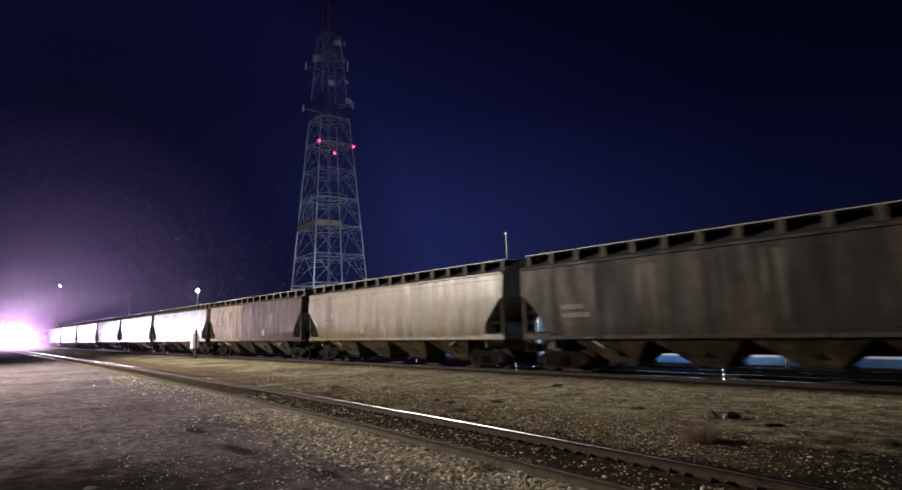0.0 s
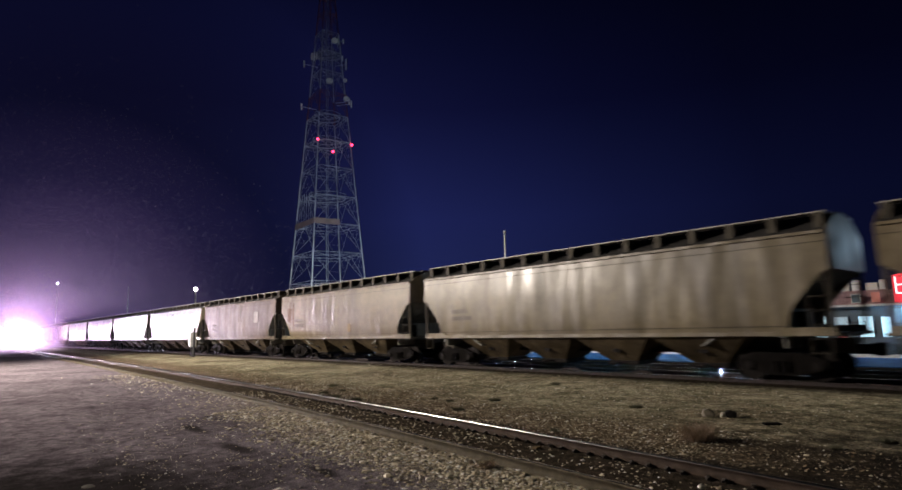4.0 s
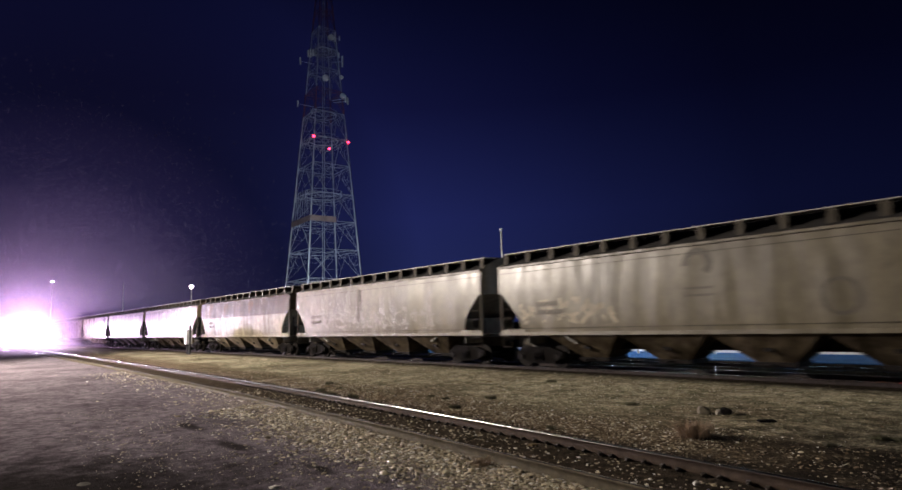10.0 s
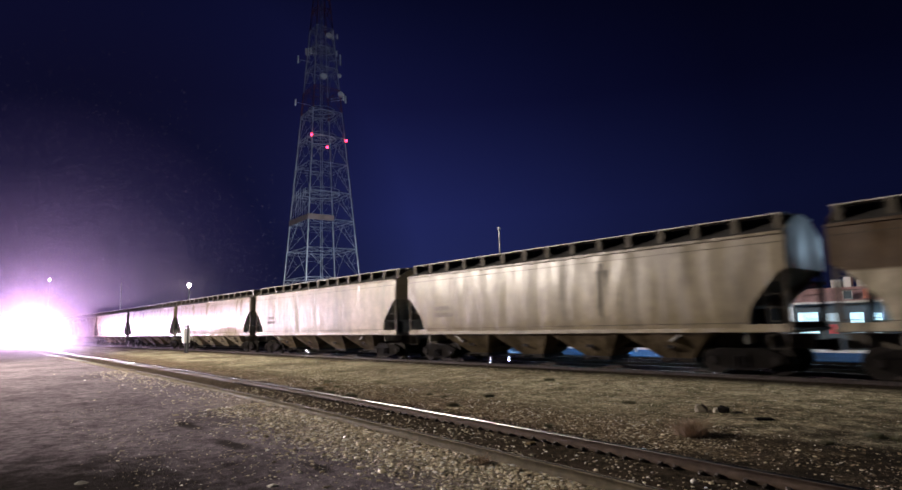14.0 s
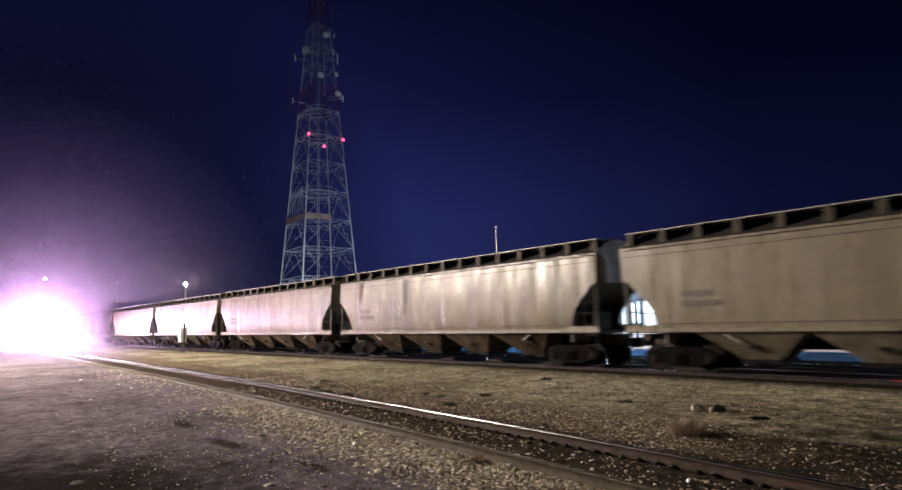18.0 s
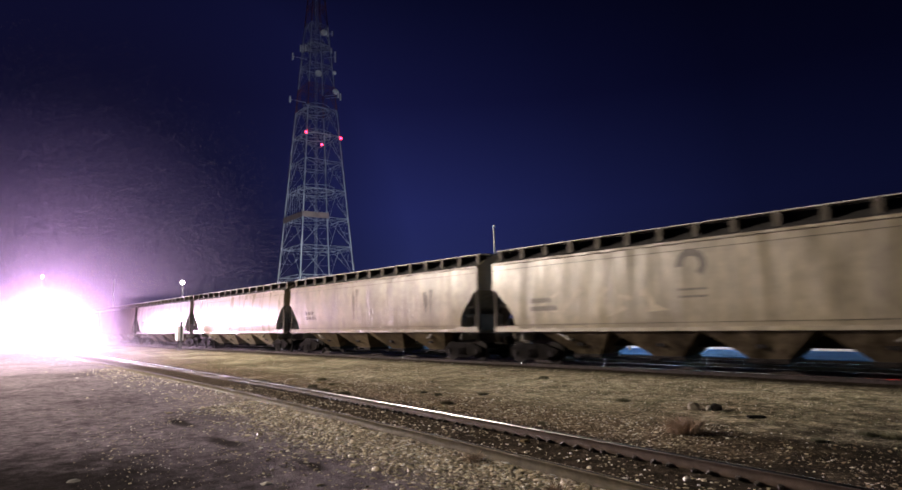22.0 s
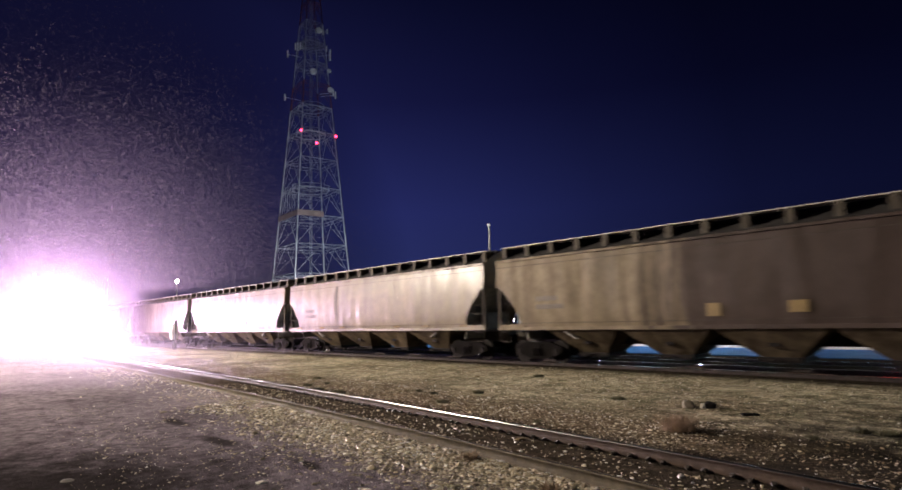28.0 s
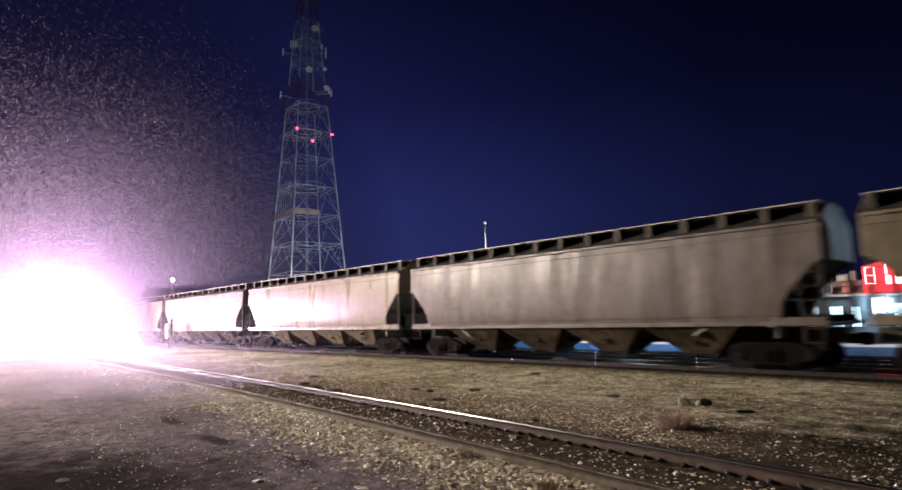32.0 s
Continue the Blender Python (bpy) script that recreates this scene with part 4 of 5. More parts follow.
def locomotive():
    """Its origin lies under its nose lights on the rail head; it faces +x."""
    loco = thing("locomotive", (0, 0, 0), "freight locomotive with blazing headlights on the near track", "locomotive")
    bm = mesh()
    box(bm, -20.0, 0.3, -1.5, 1.5, 1.05, 1.55)
    part("frame", bm, LOCO_BLACK, loco)
    bm = mesh()
    prism(bm, [(-0.85, 1.55), (0.85, 1.55), (0.85, 3.95), (0.6, 4.3), (-0.6, 4.3), (-0.85, 3.95)], -18.8, -5.0)
    part("hood", bm, LOCO_RED, loco, "red long hood")
    bm = mesh()
    prism(bm, [(-1.5, 1.55), (1.5, 1.55), (1.5, 4.1), (1.0, 4.55), (-1.0, 4.55), (-1.5, 4.1)], -5.0, -2.3)
    cab = part("cab", bm, LOCO_RED, loco, "red cab")
    for y0, y1 in ((-1.35, -0.2), (0.2, 1.35)):
        bm = mesh()
        box(bm, -2.31, -2.27, y0, y1, 3.3, 3.95)
        part("windscreen", bm, GLASS_DARK, cab, "dark glass")
    bm = mesh()
    v = box(bm, -2.3, -0.35, -1.15, 1.15, 1.55, 3.15)
    for i in (4, 7):
        v[i].co.z = 3.25
    for i in (5, 6):
        v[i].co.z, v[i].co.y = 2.95, v[i].co.y * 0.8
    bmesh.ops.bevel(bm, geom=bm.edges[:], offset=0.08, segments=2, affect="EDGES")
    part("nose", bm, LOCO_RED, loco, "red short nose")
    # headlight housing and lenses
    bm = mesh()
    box(bm, -0.42, -0.30, -0.36, 0.36, 2.50, 2.86)
    bmesh.ops.bevel(bm, geom=bm.edges[:], offset=0.03, segments=2, affect="EDGES")
    housing = part("headlight_housing", bm, LOCO_BLACK, loco)
    for y in (-0.16, 0.16):
        bm = mesh()
        bar(bm, (-0.31, y, 2.68), (-0.285, y, 2.68), 0.115, 20)
        part("headlight", bm, BEAM, housing, "glaring white lens")
        # an added, unseen barrel that narrows the beam
        bm = mesh()
        rings = [[bm.verts.new((x, y + q * math.cos(2 * math.pi * i / 20), 2.68 + q * math.sin(2 * math.pi * i / 20))) for i in range(20)]
                 for x, q in ((-0.30, 0.125), (0.90, 0.125), (0.90, 0.14), (-0.30, 0.14))]
        for p, q in zip(rings, rings[1:]):
            for i in range(20):
                j = (i + 1) % 20
                bm.faces.new((p[i], p[j], q[j], q[i]))
        part("headlight_barrel", bm, LOCO_BLACK, housing, "added black barrel that narrows the beam")
    for y in (-0.95, 0.95):
        bm = mesh()
        bar(bm, (0.05, y, 1.68), (0.28, y, 1.68), 0.15, 16)
        dl = part("ditch_light", bm, LOCO_BLACK, loco)
        bm = mesh()
        bar(bm, (0.28, y, 1.68), (0.30, y, 1.68), 0.10, 20)
        part("lens", bm, BEAM_LOW, dl, "glaring white lens")
    # pilot and plough
    bm = mesh()
    plate(bm, [(0.3, -1.5, 1.1), (0.3, 1.5, 1.1), (0.75, 1.3, 0.12), (0.75, -1.3, 0.12)], 0.06)
    part("snow_plough", bm, LOCO_BLACK, loco)
    bm = mesh()
    box(bm, 0.3, 0.85, -0.18, 0.18, 0.75, 1.02)
    part("coupler", bm, STEEL_DARK, loco)
    for y in (-1.42, 1.42):
        bm = mesh()
        for i in range(12):
            bar(bm, (-0.2 - 1.65 * i, y, 1.55), (-0.2 - 1.65 * i, y, 2.55), 0.02, 5)
        bar(bm, (-0.2, y, 2.55), (-18.4, y, 2.55), 0.02, 5)
        part("handrail", bm, LOCO_BLACK, loco)
    bm = mesh()
    bar(bm, (-8.0, -0.1, 0.75), (-13.0, -0.1, 0.75), 0.62, 16)
    part("fuel_tank", bm, LOCO_BLACK, loco)
    for cx in (-4.0, -16.0):
        bm = mesh()
        box(bm, cx - 2.4, cx + 2.4, -1.1, 1.1, 0.55, 0.95)
        tr = part("truck", bm, STEEL_DARK, loco)
        for dx in (-1.8, 0, 1.8):
            bm = mesh()
            bar(bm, (cx + dx, -0.85, 0.5), (cx + dx, -0.7, 0.5), 0.5, 20)
            bar(bm, (cx + dx, 0.7, 0.5), (cx + dx, 0.85, 0.5), 0.5, 20)
            bar(bm, (cx + dx, -0.8, 0.5), (cx + dx, 0.8, 0.5), 0.09, 8)
            part("wheelset", bm, WHEEL_STEEL, tr)
    return loco


LOCO = locomotive()


def droplets(name, p, size, seed, label, mat):
    """Each wisp is one thin see-through flake of mist turned at random."""
    rng = np.random.default_rng(seed)
    n = len(p)
    a = rng.normal(size=(n, 3))
    a /= np.linalg.norm(a, axis=1)[:, None]
    b = np.cross(a, rng.normal(size=(n, 3)))
    b /= np.linalg.norm(b, axis=1)[:, None]
    v = np.stack([p + size[:, None] * k for k in (a, -0.5 * a + 0.866 * b, -0.5 * a - 0.866 * b)], 1).reshape(-1, 3)
    me = bpy.data.meshes.new(name)
    me.vertices.add(3 * n)
    me.vertices.foreach_set("co", v.astype(np.float32).ravel())
    me.loops.add(3 * n)
    me.loops.foreach_set("vertex_index", np.arange(3 * n, dtype=np.int32))
    me.polygons.add(n)
    me.polygons.foreach_set("loop_start", np.arange(0, 3 * n, 3, dtype=np.int32))
    me.update(calc_edges=True)
    me.materials.append(mat)
    return tagged(new(name, me), label, "mist", kind="stuff")


def even_points(n, seed):
    """n points spread evenly over the unit cube, with a little jitter."""
    g = 1.2207440846
    i = np.arange(n)[:, None] + 0.5 * np.random.default_rng(seed).random((n, 3))
    return (0.5 + i * np.array((1 / g, 1 / g ** 2, 1 / g ** 3))) % 1.0


def headlight_bloom_mist(count, near, far, fade, size, seed, mat):
    """Wisps added for the lens bloom, ahead of the nose from near to far metres off, thinning out over fade metres; lit
    by the headlights alone.
    """
    rng = np.random.default_rng(seed)
    u = even_points(count, seed)
    table = np.linspace(near, far, 400)
    soft = np.clip((table - near) / 5.0, 0, 1) if near > 1 else np.clip((far - table) / 10.0, 0, 1)
    share = np.cumsum(table ** 2 * np.exp(-table / fade) * soft)
    r = np.interp(u[:, 0], share / share[-1], table)
    up, a = -0.05 + 1.05 * u[:, 1], 2 * math.pi * u[:, 2]
    flat = np.sqrt(1 - up ** 2)
    p = np.c_[r * up, r * flat * np.cos(a), r * flat * np.sin(a)] + np.array((0.6, 0, 2.3))
    p[:, 2] = np.where(p[:, 2] < 0.1, 0.2 - p[:, 2], p[:, 2])
    keep = ((p[:, 0] > 0.9) | (np.abs(p[:, 1]) > 1.8) | (p[:, 2] > 4.8)) & ~((p[:, 1] > 6.6) & (p[:, 1] < 11.6) & (p[:, 2] < 5.2))
    # the beams themselves shine out clear
    keep &= ~((p[:, 0] > 0.4) & (p[:, 1] > -0.3) & (np.hypot(p[:, 1], p[:, 2] - 2.68) < 0.3 + 0.16 * p[:, 0]))
    keep &= p[:, 0] < rng.uniform(4, 26, len(p))
    p = p[keep]
    return droplets("mist", p, size * rng.uniform(0.7, 1.3, len(p)), seed, "added mist that stands for the lens bloom of the headlights", mat)


def ground_bloom_mist():
    """Added thin mist close above the ground ahead of the locomotive, for the lens bloom there."""
    rng = np.random.default_rng(9)
    m = 190000
    x = rng.uniform(8, 45, m)
    p = np.c_[x, rng.normal(0.8 - 0.13 * x, 3.6), 0.06 + rng.exponential(0.6, m)]
    return droplets("ground_mist", p, VEIL * rng.uniform(0.7, 1.3, m), 10, "added low mist that stands for lens bloom over the ground", MIST_THIN)


def far_bloom_mist():
    """An added bank of mist over the far end of the line, for the wide lens bloom."""
    rng = np.random.default_rng(17)
    n = 600000
    x = rng.triangular(-190, -140, -68, n)
    q, a = rng.gamma(2.0, 6.8, n), rng.uniform(0, 2 * math.pi, n)
    y = 9.6 + q * np.cos(a)
    z = 2.5 + q * np.sin(a)
    z = np.where(z < 0.1, 0.2 - z, z)
    keep = ~((z < 6.5) & (y > 6.6) & (y < MAIN_Y + 2.4)) & (q < rng.uniform(25, 45, n))
    p = np.c_[x, y, z][keep]
    return droplets("mist_bank", p, 0.19 * rng.uniform(0.7, 1.3, len(p)), 18, "added mist bank over the far tracks that stands for lens bloom", MIST_THIN)


MISTS = [headlight_bloom_mist(1180000, 0.4, 32.0, 5.4, WISP, 8, MIST_SOFT), ground_bloom_mist()]
far_bloom_mist()

# ---- lattice tower ----
TOWER = (-139.7, 77.9)
LEVELS = [0.0, 7.6, 15.2, 22.9, 30.6, 38.3, 46.4, 54.0, 61.5, 68.2, 74.5, 80.7, 86.8, 92.8, 98.6, 104.0]


def tower_radius(z):
    return max(1.2, 10.64 - (z - 15.2) * 0.101)


def corner(k, z, scale=1.0):
    a = radians(-50 + 90 * k)
    r = tower_radius(z) * scale
    return Vector((r * math.cos(a), r * math.sin(a), z))


def hoop(bm, radius, z, r, n=24):
    """A closed ring of square bar."""
    rings = []
    for j in range(n):
        a = 2 * math.pi * j / n
        rings.append([bm.verts.new(((radius + d) * math.cos(a), (radius + d) * math.sin(a), z + h)) for d, h in ((-r, -r), (r, -r), (r, r), (-r, r))])
    for j in range(n):
        p, q = rings[j], rings[(j + 1) % n]
        for k in range(4):
            m = (k + 1) % 4
            bm.faces.new((p[k], p[m], q[m], q[k]))


def is_red(z):
    """The painted bands of the tower."""
    return 61.0 < z < 71.0 or z > 86.0


def lattice_tower():
    tower = thing("lattice_tower", (*TOWER, -0.8), "tall banded lattice radio tower with red obstruction lights", "radio tower")
    for k in range(4):
        bm = mesh()
        box(bm, *[c for p in ((corner(k, 0.2).x - 0.8, corner(k, 0.2).x + 0.8), (corner(k, 0.2).y - 0.8, corner(k, 0.2).y + 0.8), (0, 0.5)) for c in p])
        part("footing", bm, CONCRETE, tower, "concrete footing")
    for i, (a, b) in enumerate(zip(LEVELS, LEVELS[1:])):
        mat = LATTICE_RED if is_red((a + b) / 2) else LATTICE
        for k in range(4):
            bm = mesh()
            bar(bm, corner(k, a), corner(k, b), 0.21 - 0.007 * i, 6, 0.203 - 0.007 * i)
            part("leg", bm, mat, tower)
            bm = mesh()
            p0, p1, q0, q1 = corner(k, a), corner(k + 1, a), corner(k, b), corner(k + 1, b)
            r = 0.045 if i < 8 else 0.036
            m = (q0 + q1) / 2
            angle_iron(bm, p0, m, r)
            angle_iron(bm, p1, m, r)
            # redundant members
            for s, e in ((p0, q0), (p1, q1)):
                mid = (s + e) / 2
                angle_iron(bm, mid, (s + m) / 2, r * 0.6)
                angle_iron(bm, (s + m) / 2, e, r * 0.6)
            part("face_bracing", bm, mat, tower)
            # a latticed girder across each face
            bm = mesh()
            drop = Vector((0, 0, 0.9))
            angle_iron(bm, q0, q1, 0.07)
            angle_iron(bm, q0 - drop, q1 - drop, 0.035)
            for j in range(8):
                u, v = q0.lerp(q1, j / 8), q0.lerp(q1, (j + 1) / 8)
                angle_iron(bm, u - drop * (j % 2), v - drop * ((j + 1) % 2), 0.02)
            part("face_girder", bm, mat, tower)
        bm = mesh()
        angle_iron(bm, corner(0, b), corner(2, b), 0.05)
        angle_iron(bm, corner(1, b), corner(3, b), 0.05)
        part("cross_tie", bm, mat, tower)
        if i in (4, 6, 7, 10):
            bm = mesh()
            r = tower_radius(b) * 0.62
            hoop(bm, r, b + 0.2, 0.10, 8)
            part("ring_platform", bm, mat, tower)
            bm = mesh()
            hoop(bm, r, b + 1.3, 0.05, 8)
            part("guard_rail", bm, mat, tower)
    # a screened platform along two faces, with cable runs above it
    z = LEVELS[4] - 0.4
    up = Vector((0, 0, 1.5))
    for k, e in ((3, 1.0), (0, 0.55)):
        bm = mesh()
        p, q = corner(k, z, 1.02), corner(k, z, 1.02).lerp(corner(k + 1, z, 1.02), e)
        plate(bm, [p, q, q + up, p + up], 0.06)
        part("platform_screen", bm, DECK, tower, "rust-brown platform screen")
    for j in range(6):
        bm = mesh()
        at = corner(3, LEVELS[4]).lerp(corner(0, LEVELS[4]), 0.12 + 0.13 * j)
        bar(bm, at * 0.97, Vector((at.x * 0.93, at.y * 0.93, LEVELS[5] + 1.0)), 0.05, 4)
        part("cable_run", bm, LATTICE, tower)
    # cable ladder up the middle
    bm = mesh()
    for x in (-0.5, 0.5):
        bar(bm, (x, 0, 0.3), (x, 0, 103), 0.06, 4)
    for i in range(145):
        bar(bm, (-0.5, 0, 1 + 0.7 * i), (0.5, 0, 1 + 0.7 * i), 0.03, 3)
    part("cable_ladder", bm, LATTICE, tower)
    cam_way = Vector((-TOWER[0], -TOWER[1], 0)).normalized()
    left = Vector((cam_way.y, -cam_way.x, 0))
    front = left * -1.5 + cam_way * 5.6 + Vector((0, 0, 50.4))
    bm = mesh()
    bar(bm, front, Vector((0, 0, 50.4)), 0.06, 5)
    part("light_arm", bm, LATTICE, tower)
    for at in (corner(0, 53.4, 1.06), corner(1, 53.4, 1.06), front):
        bm = mesh()
        bmesh.ops.create_icosphere(bm, subdivisions=2, radius=0.36, matrix=Matrix.Translation(at))
        part("red_light", bm, RED_GLOW, tower, "glowing red obstruction light")
    # antennas
    for side, z, rad in ((2.1, 84.1, 0.95), (0.6, 71.6, 0.95), (4.9, 72.0, 0.6), (5.2, 66.5, 0.8)):
        bm = mesh()
        c = left * -side + cam_way * (tower_radius(z) * 0.6)
        c = Vector((c.x, c.y, z))
        bar(bm, c, c + cam_way * 0.5, rad, 18, rad * 0.8)
        part("dish_antenna", bm, DISH, tower, "white microwave dish")
    for side, z, h in ((3.2, 84.5, 2.8), (4.4, 84.1, 1.4), (-2.9, 79.1, 2.0), (-3.6, 78.8, 2.2), (-4.2, 78.8, 2.0), (4.2, 78.8, 1.6), (5.2, 77.0, 3.2), (6.0, 65.8, 2.0), (6.6, 65.1, 2.0), (-6.3, 76.3, 2.0), (-6.9, 63.6, 1.8)):
        bm = mesh()
        c = left * -side + cam_way * (tower_radius(z) * 0.55)
        box(bm, c.x - 0.2, c.x + 0.2, c.y - 0.15, c.y + 0.15, z - h / 2, z + h / 2)
        bar(bm, (c.x, c.y, z), (c.x * 0.4, c.y * 0.4, z), 0.06, 4)
        part("panel_antenna", bm, DISH, tower, "white panel antenna")
    return tower


lattice_tower()


# ---- lamps and poles ----
def street_lamp(at, height, glow_mat, label, reach=0.0, radius=0.3):
    post = thing("street_lamp", at, label, "street lamp", "lamps round the yard")
    bm = mesh()
    bar(bm, (0, 0, 0), (0, 0, height), 0.11, 10, 0.06)
    part("pole", bm, POLE, post)
    bm = mesh()
    bar(bm, (0, 0, height - 0.1), (reach, 0, height + 0.1), 0.05, 8)
    part("arm", bm, DARK_POLE, post)
    bm = mesh()
    box(bm, reach - 0.2, reach + 0.2, -0.16, 0.16, height + 0.22, height + 0.34)
    bmesh.ops.bevel(bm, geom=bm.edges[:], offset=0.05, segments=2, affect="EDGES")
    head = part("lamp_head", bm, DARK_POLE, post)
    bm = mesh()
    bmesh.ops.create_icosphere(bm, subdivisions=2, radius=radius, matrix=Matrix.Translation((reach, 0, height)))
    part("bulb", bm, glow_mat, head, "glowing lamp bowl")
    return post


street_lamp((-83.0, 26.0, -0.35), 8.35, WARM_GLOW, "tall street lamp burning warm white behind the train", radius=0.2)
street_lamp((-188.6, 23.0, -0.05), 16.5, DIM_GLOW, "high yard mast with a small white lamp", radius=0.26)

mast = thing("thin_mast", (-112.5, 24.0, -0.1), "thin unlit steel mast behind the train", "mast")
bm = mesh()
bar(bm, (0, 0, 0), (0, 0, 10.6), 0.09, 8, 0.04)
part("pole", bm, POLE, mast)

stub = thing("slender_pole", (-48.0, 51.0, -0.85), "slender grey pole with a small white cap", "pole")
bm = mesh()
bar(bm, (0, 0, 0), (0, 0, 13.7), 0.16, 8, 0.11)
part("pole", bm, POLE, stub)
bm = mesh()
bmesh.ops.create_icosphere(bm, subdivisions=2, radius=0.22, matrix=Matrix.Translation((0, 0, 13.95)))
part("cap", bm, DISH, stub, "white cap")

# the yard lamp that lights the near side, off to the left of and behind the viewer
YARD = (-45.5, -12.0, 0.0)
street_lamp(YARD, 16.1, WARM_GLOW, "yard lamp beside the track, warm white", radius=0.2)
lamp("yard_lamp_light", "SPOT", (YARD[0], YARD[1], 15.5), YARD_WATTS, (1.0, 0.88, 0.71), 0.25, (-37.0, 14.0, 1.0), 122)

# ---- relay case by the main line ----
case = thing("relay_case", (-51.8, 16.1, 0.0), "pale trackside relay case on two legs beside a post", "relay case")
bm = mesh()
box(bm, -0.30, 0.30, -0.25, 0.25, 0.85, 2.05)
bmesh.ops.bevel(bm, geom=bm.edges[:], offset=0.04, segments=2, affect="EDGES")
part("cabinet", bm, CASE, case)
for x in (-0.2, 0.2):
    bm = mesh()
    box(bm, x - 0.05, x + 0.05, -0.05, 0.05, 0, 0.86)
    part("leg", bm, DARK_POLE, case)
bm = mesh()
bar(bm, (0.42, 0, 0), (0.42, 0, 2.4), 0.08, 8)
part("post", bm, DARK_POLE, case)


# ---- buildings behind the main line ----
def slab(name, x0, x1, y0, y1, z0, z1, mat, label, category, kind="structure"):
    bm = mesh()
    box(bm, x0, x1, y0, y1, z0, z1)
    return tagged(part(name, bm, mat), label, category, kind=kind)


slab("parking_lot", -90, 30, 36.3, 45.2, -1.2, -0.78, LOT, "concrete forecourt tinted the blue of its cold lamps", "pavement")
slab("kerb", -90, 30, 43.6, 44.0, -1.2, -0.61, PLACARD, "white painted kerb along the forecourt", "kerb")


def warehouse():
    w = thing("warehouse", (-30.5, 45.6, -0.85), "dark metal warehouse with a bright roller door", "building")
    bm = mesh()
    box(bm, -9.0, 11.7, 0, 12, 0, 5.0)
    part("wall", bm, WALL_DARK, w)
    bm = mesh()
    prism(bm, [(-0.4, 5.0), (12.4, 5.0), (6, 6.4)], -9.3, 11.75)
    part("roof", bm, POLE, w)
    bm = mesh()
    box(bm, 3.9, 8.2, -0.04, -0.005, 0.05, 3.98)
    door = part("roller_door", bm, WALL_WHITE, w, "white roller door washed in cold light")
    for i in range(22):
        x = 3.95 + 0.193 * i
        bm = mesh()
        box(bm, x, x + 0.09, -0.085, -0.04, 0.05, 3.98)
        part("rib", bm, WALL_WHITE, door)
    for z in (1.5, 2.9):
        bm = mesh()
        box(bm, 3.9, 8.2, -0.11, -0.085, z, z + 0.06)
        part("crossbar", bm, WALL_DARK, door)
    bm = mesh()
    box(bm, 10.1, 11.6, -0.04, -0.005, 0.05, 4.2)
    gate = part("ribbed_gate", bm, WALL_WHITE, w, "pale ribbed gate washed in cold light")
    for i in range(9):
        x = 10.13 + 0.165 * i
        bm = mesh()
        box(bm, x, x + 0.07, -0.085, -0.04, 0.05, 4.2)
        part("rib", bm, WALL_WHITE, gate)
    bm = mesh()
    box(bm, 2.4, 3.66, -0.10, -0.005, 0.0, 3.9)
    part("door", bm, WALL_WHITE, w, "plain white door")
    for x in (-6, -1.5):
        bm = mesh()
        box(bm, x - 0.6, x + 0.6, -0.10, -0.005, 0.0, 2.2)
        part("door", bm, POLE, w, "grey door")
    return w


warehouse()


def office_hut():
    w = thing("white_office", (-17.3, 45.4, -0.85), "small white office lit by a bare lamp", "building")
    bm = mesh()
    box(bm, -1.25, 2.7, 0, 7, 0, 4.8)
    part("wall", bm, WALL_WHITE, w)
    bm = mesh()
    box(bm, -1.45, 2.9, -0.4, 7.4, 4.8, 5.0)
    part("roof", bm, POLE, w, "flat grey roof")
    bm = mesh()
    box(bm, -1.05, 0.05, -0.03, -0.005, 2.5, 3.36)
    pane = part("window", bm, WALL_DARK, w, "dark office window")
    for x0, x1, z0, z1 in ((-1.12, -1.05, 2.43, 3.43), (0.05, 0.12, 2.43, 3.43), (-1.05, 0.05, 3.36, 3.43), (-1.05, 0.05, 2.43, 2.5), (-0.53, -0.47, 2.5, 3.36)):
        bm = mesh()
        box(bm, x0, x1, -0.07, -0.005, z0, z1)
        part("frame", bm, WALL_WHITE, pane)
    bm = mesh()
    box(bm, 0.4, 1.3, -0.05, -0.005, 0.0, 2.2)
    door = part("door", bm, POLE, w, "grey door")
    bm = mesh()
    bar(bm, (0.5, -0.05, 1.05), (0.5, -0.12, 1.05), 0.04, 8)
    part("handle", bm, STEEL_DARK, door)
    for z in (0.9, 1.9):
        bm = mesh()
        box(bm, -1.25, 0.35, -0.03, -0.005, z, z + 0.06)
        part("trim", bm, WALL_DARK, w, "dark strip along the wall")
    bm = mesh()
    bar(bm, (0.15, -0.005, 3.25), (0.15, -0.28, 3.25), 0.025, 6)
    bracket = part("lamp_bracket", bm, DARK_POLE, w)
    bm = mesh()
    bmesh.ops.create_icosphere(bm, subdivisions=2, radius=0.085, matrix=Matrix.Translation((0.15, -0.3, 3.13)))
    part("wall_lamp", bm, COOL_GLOW, bracket, "glaring bare wall lamp")
    return w


office_hut()


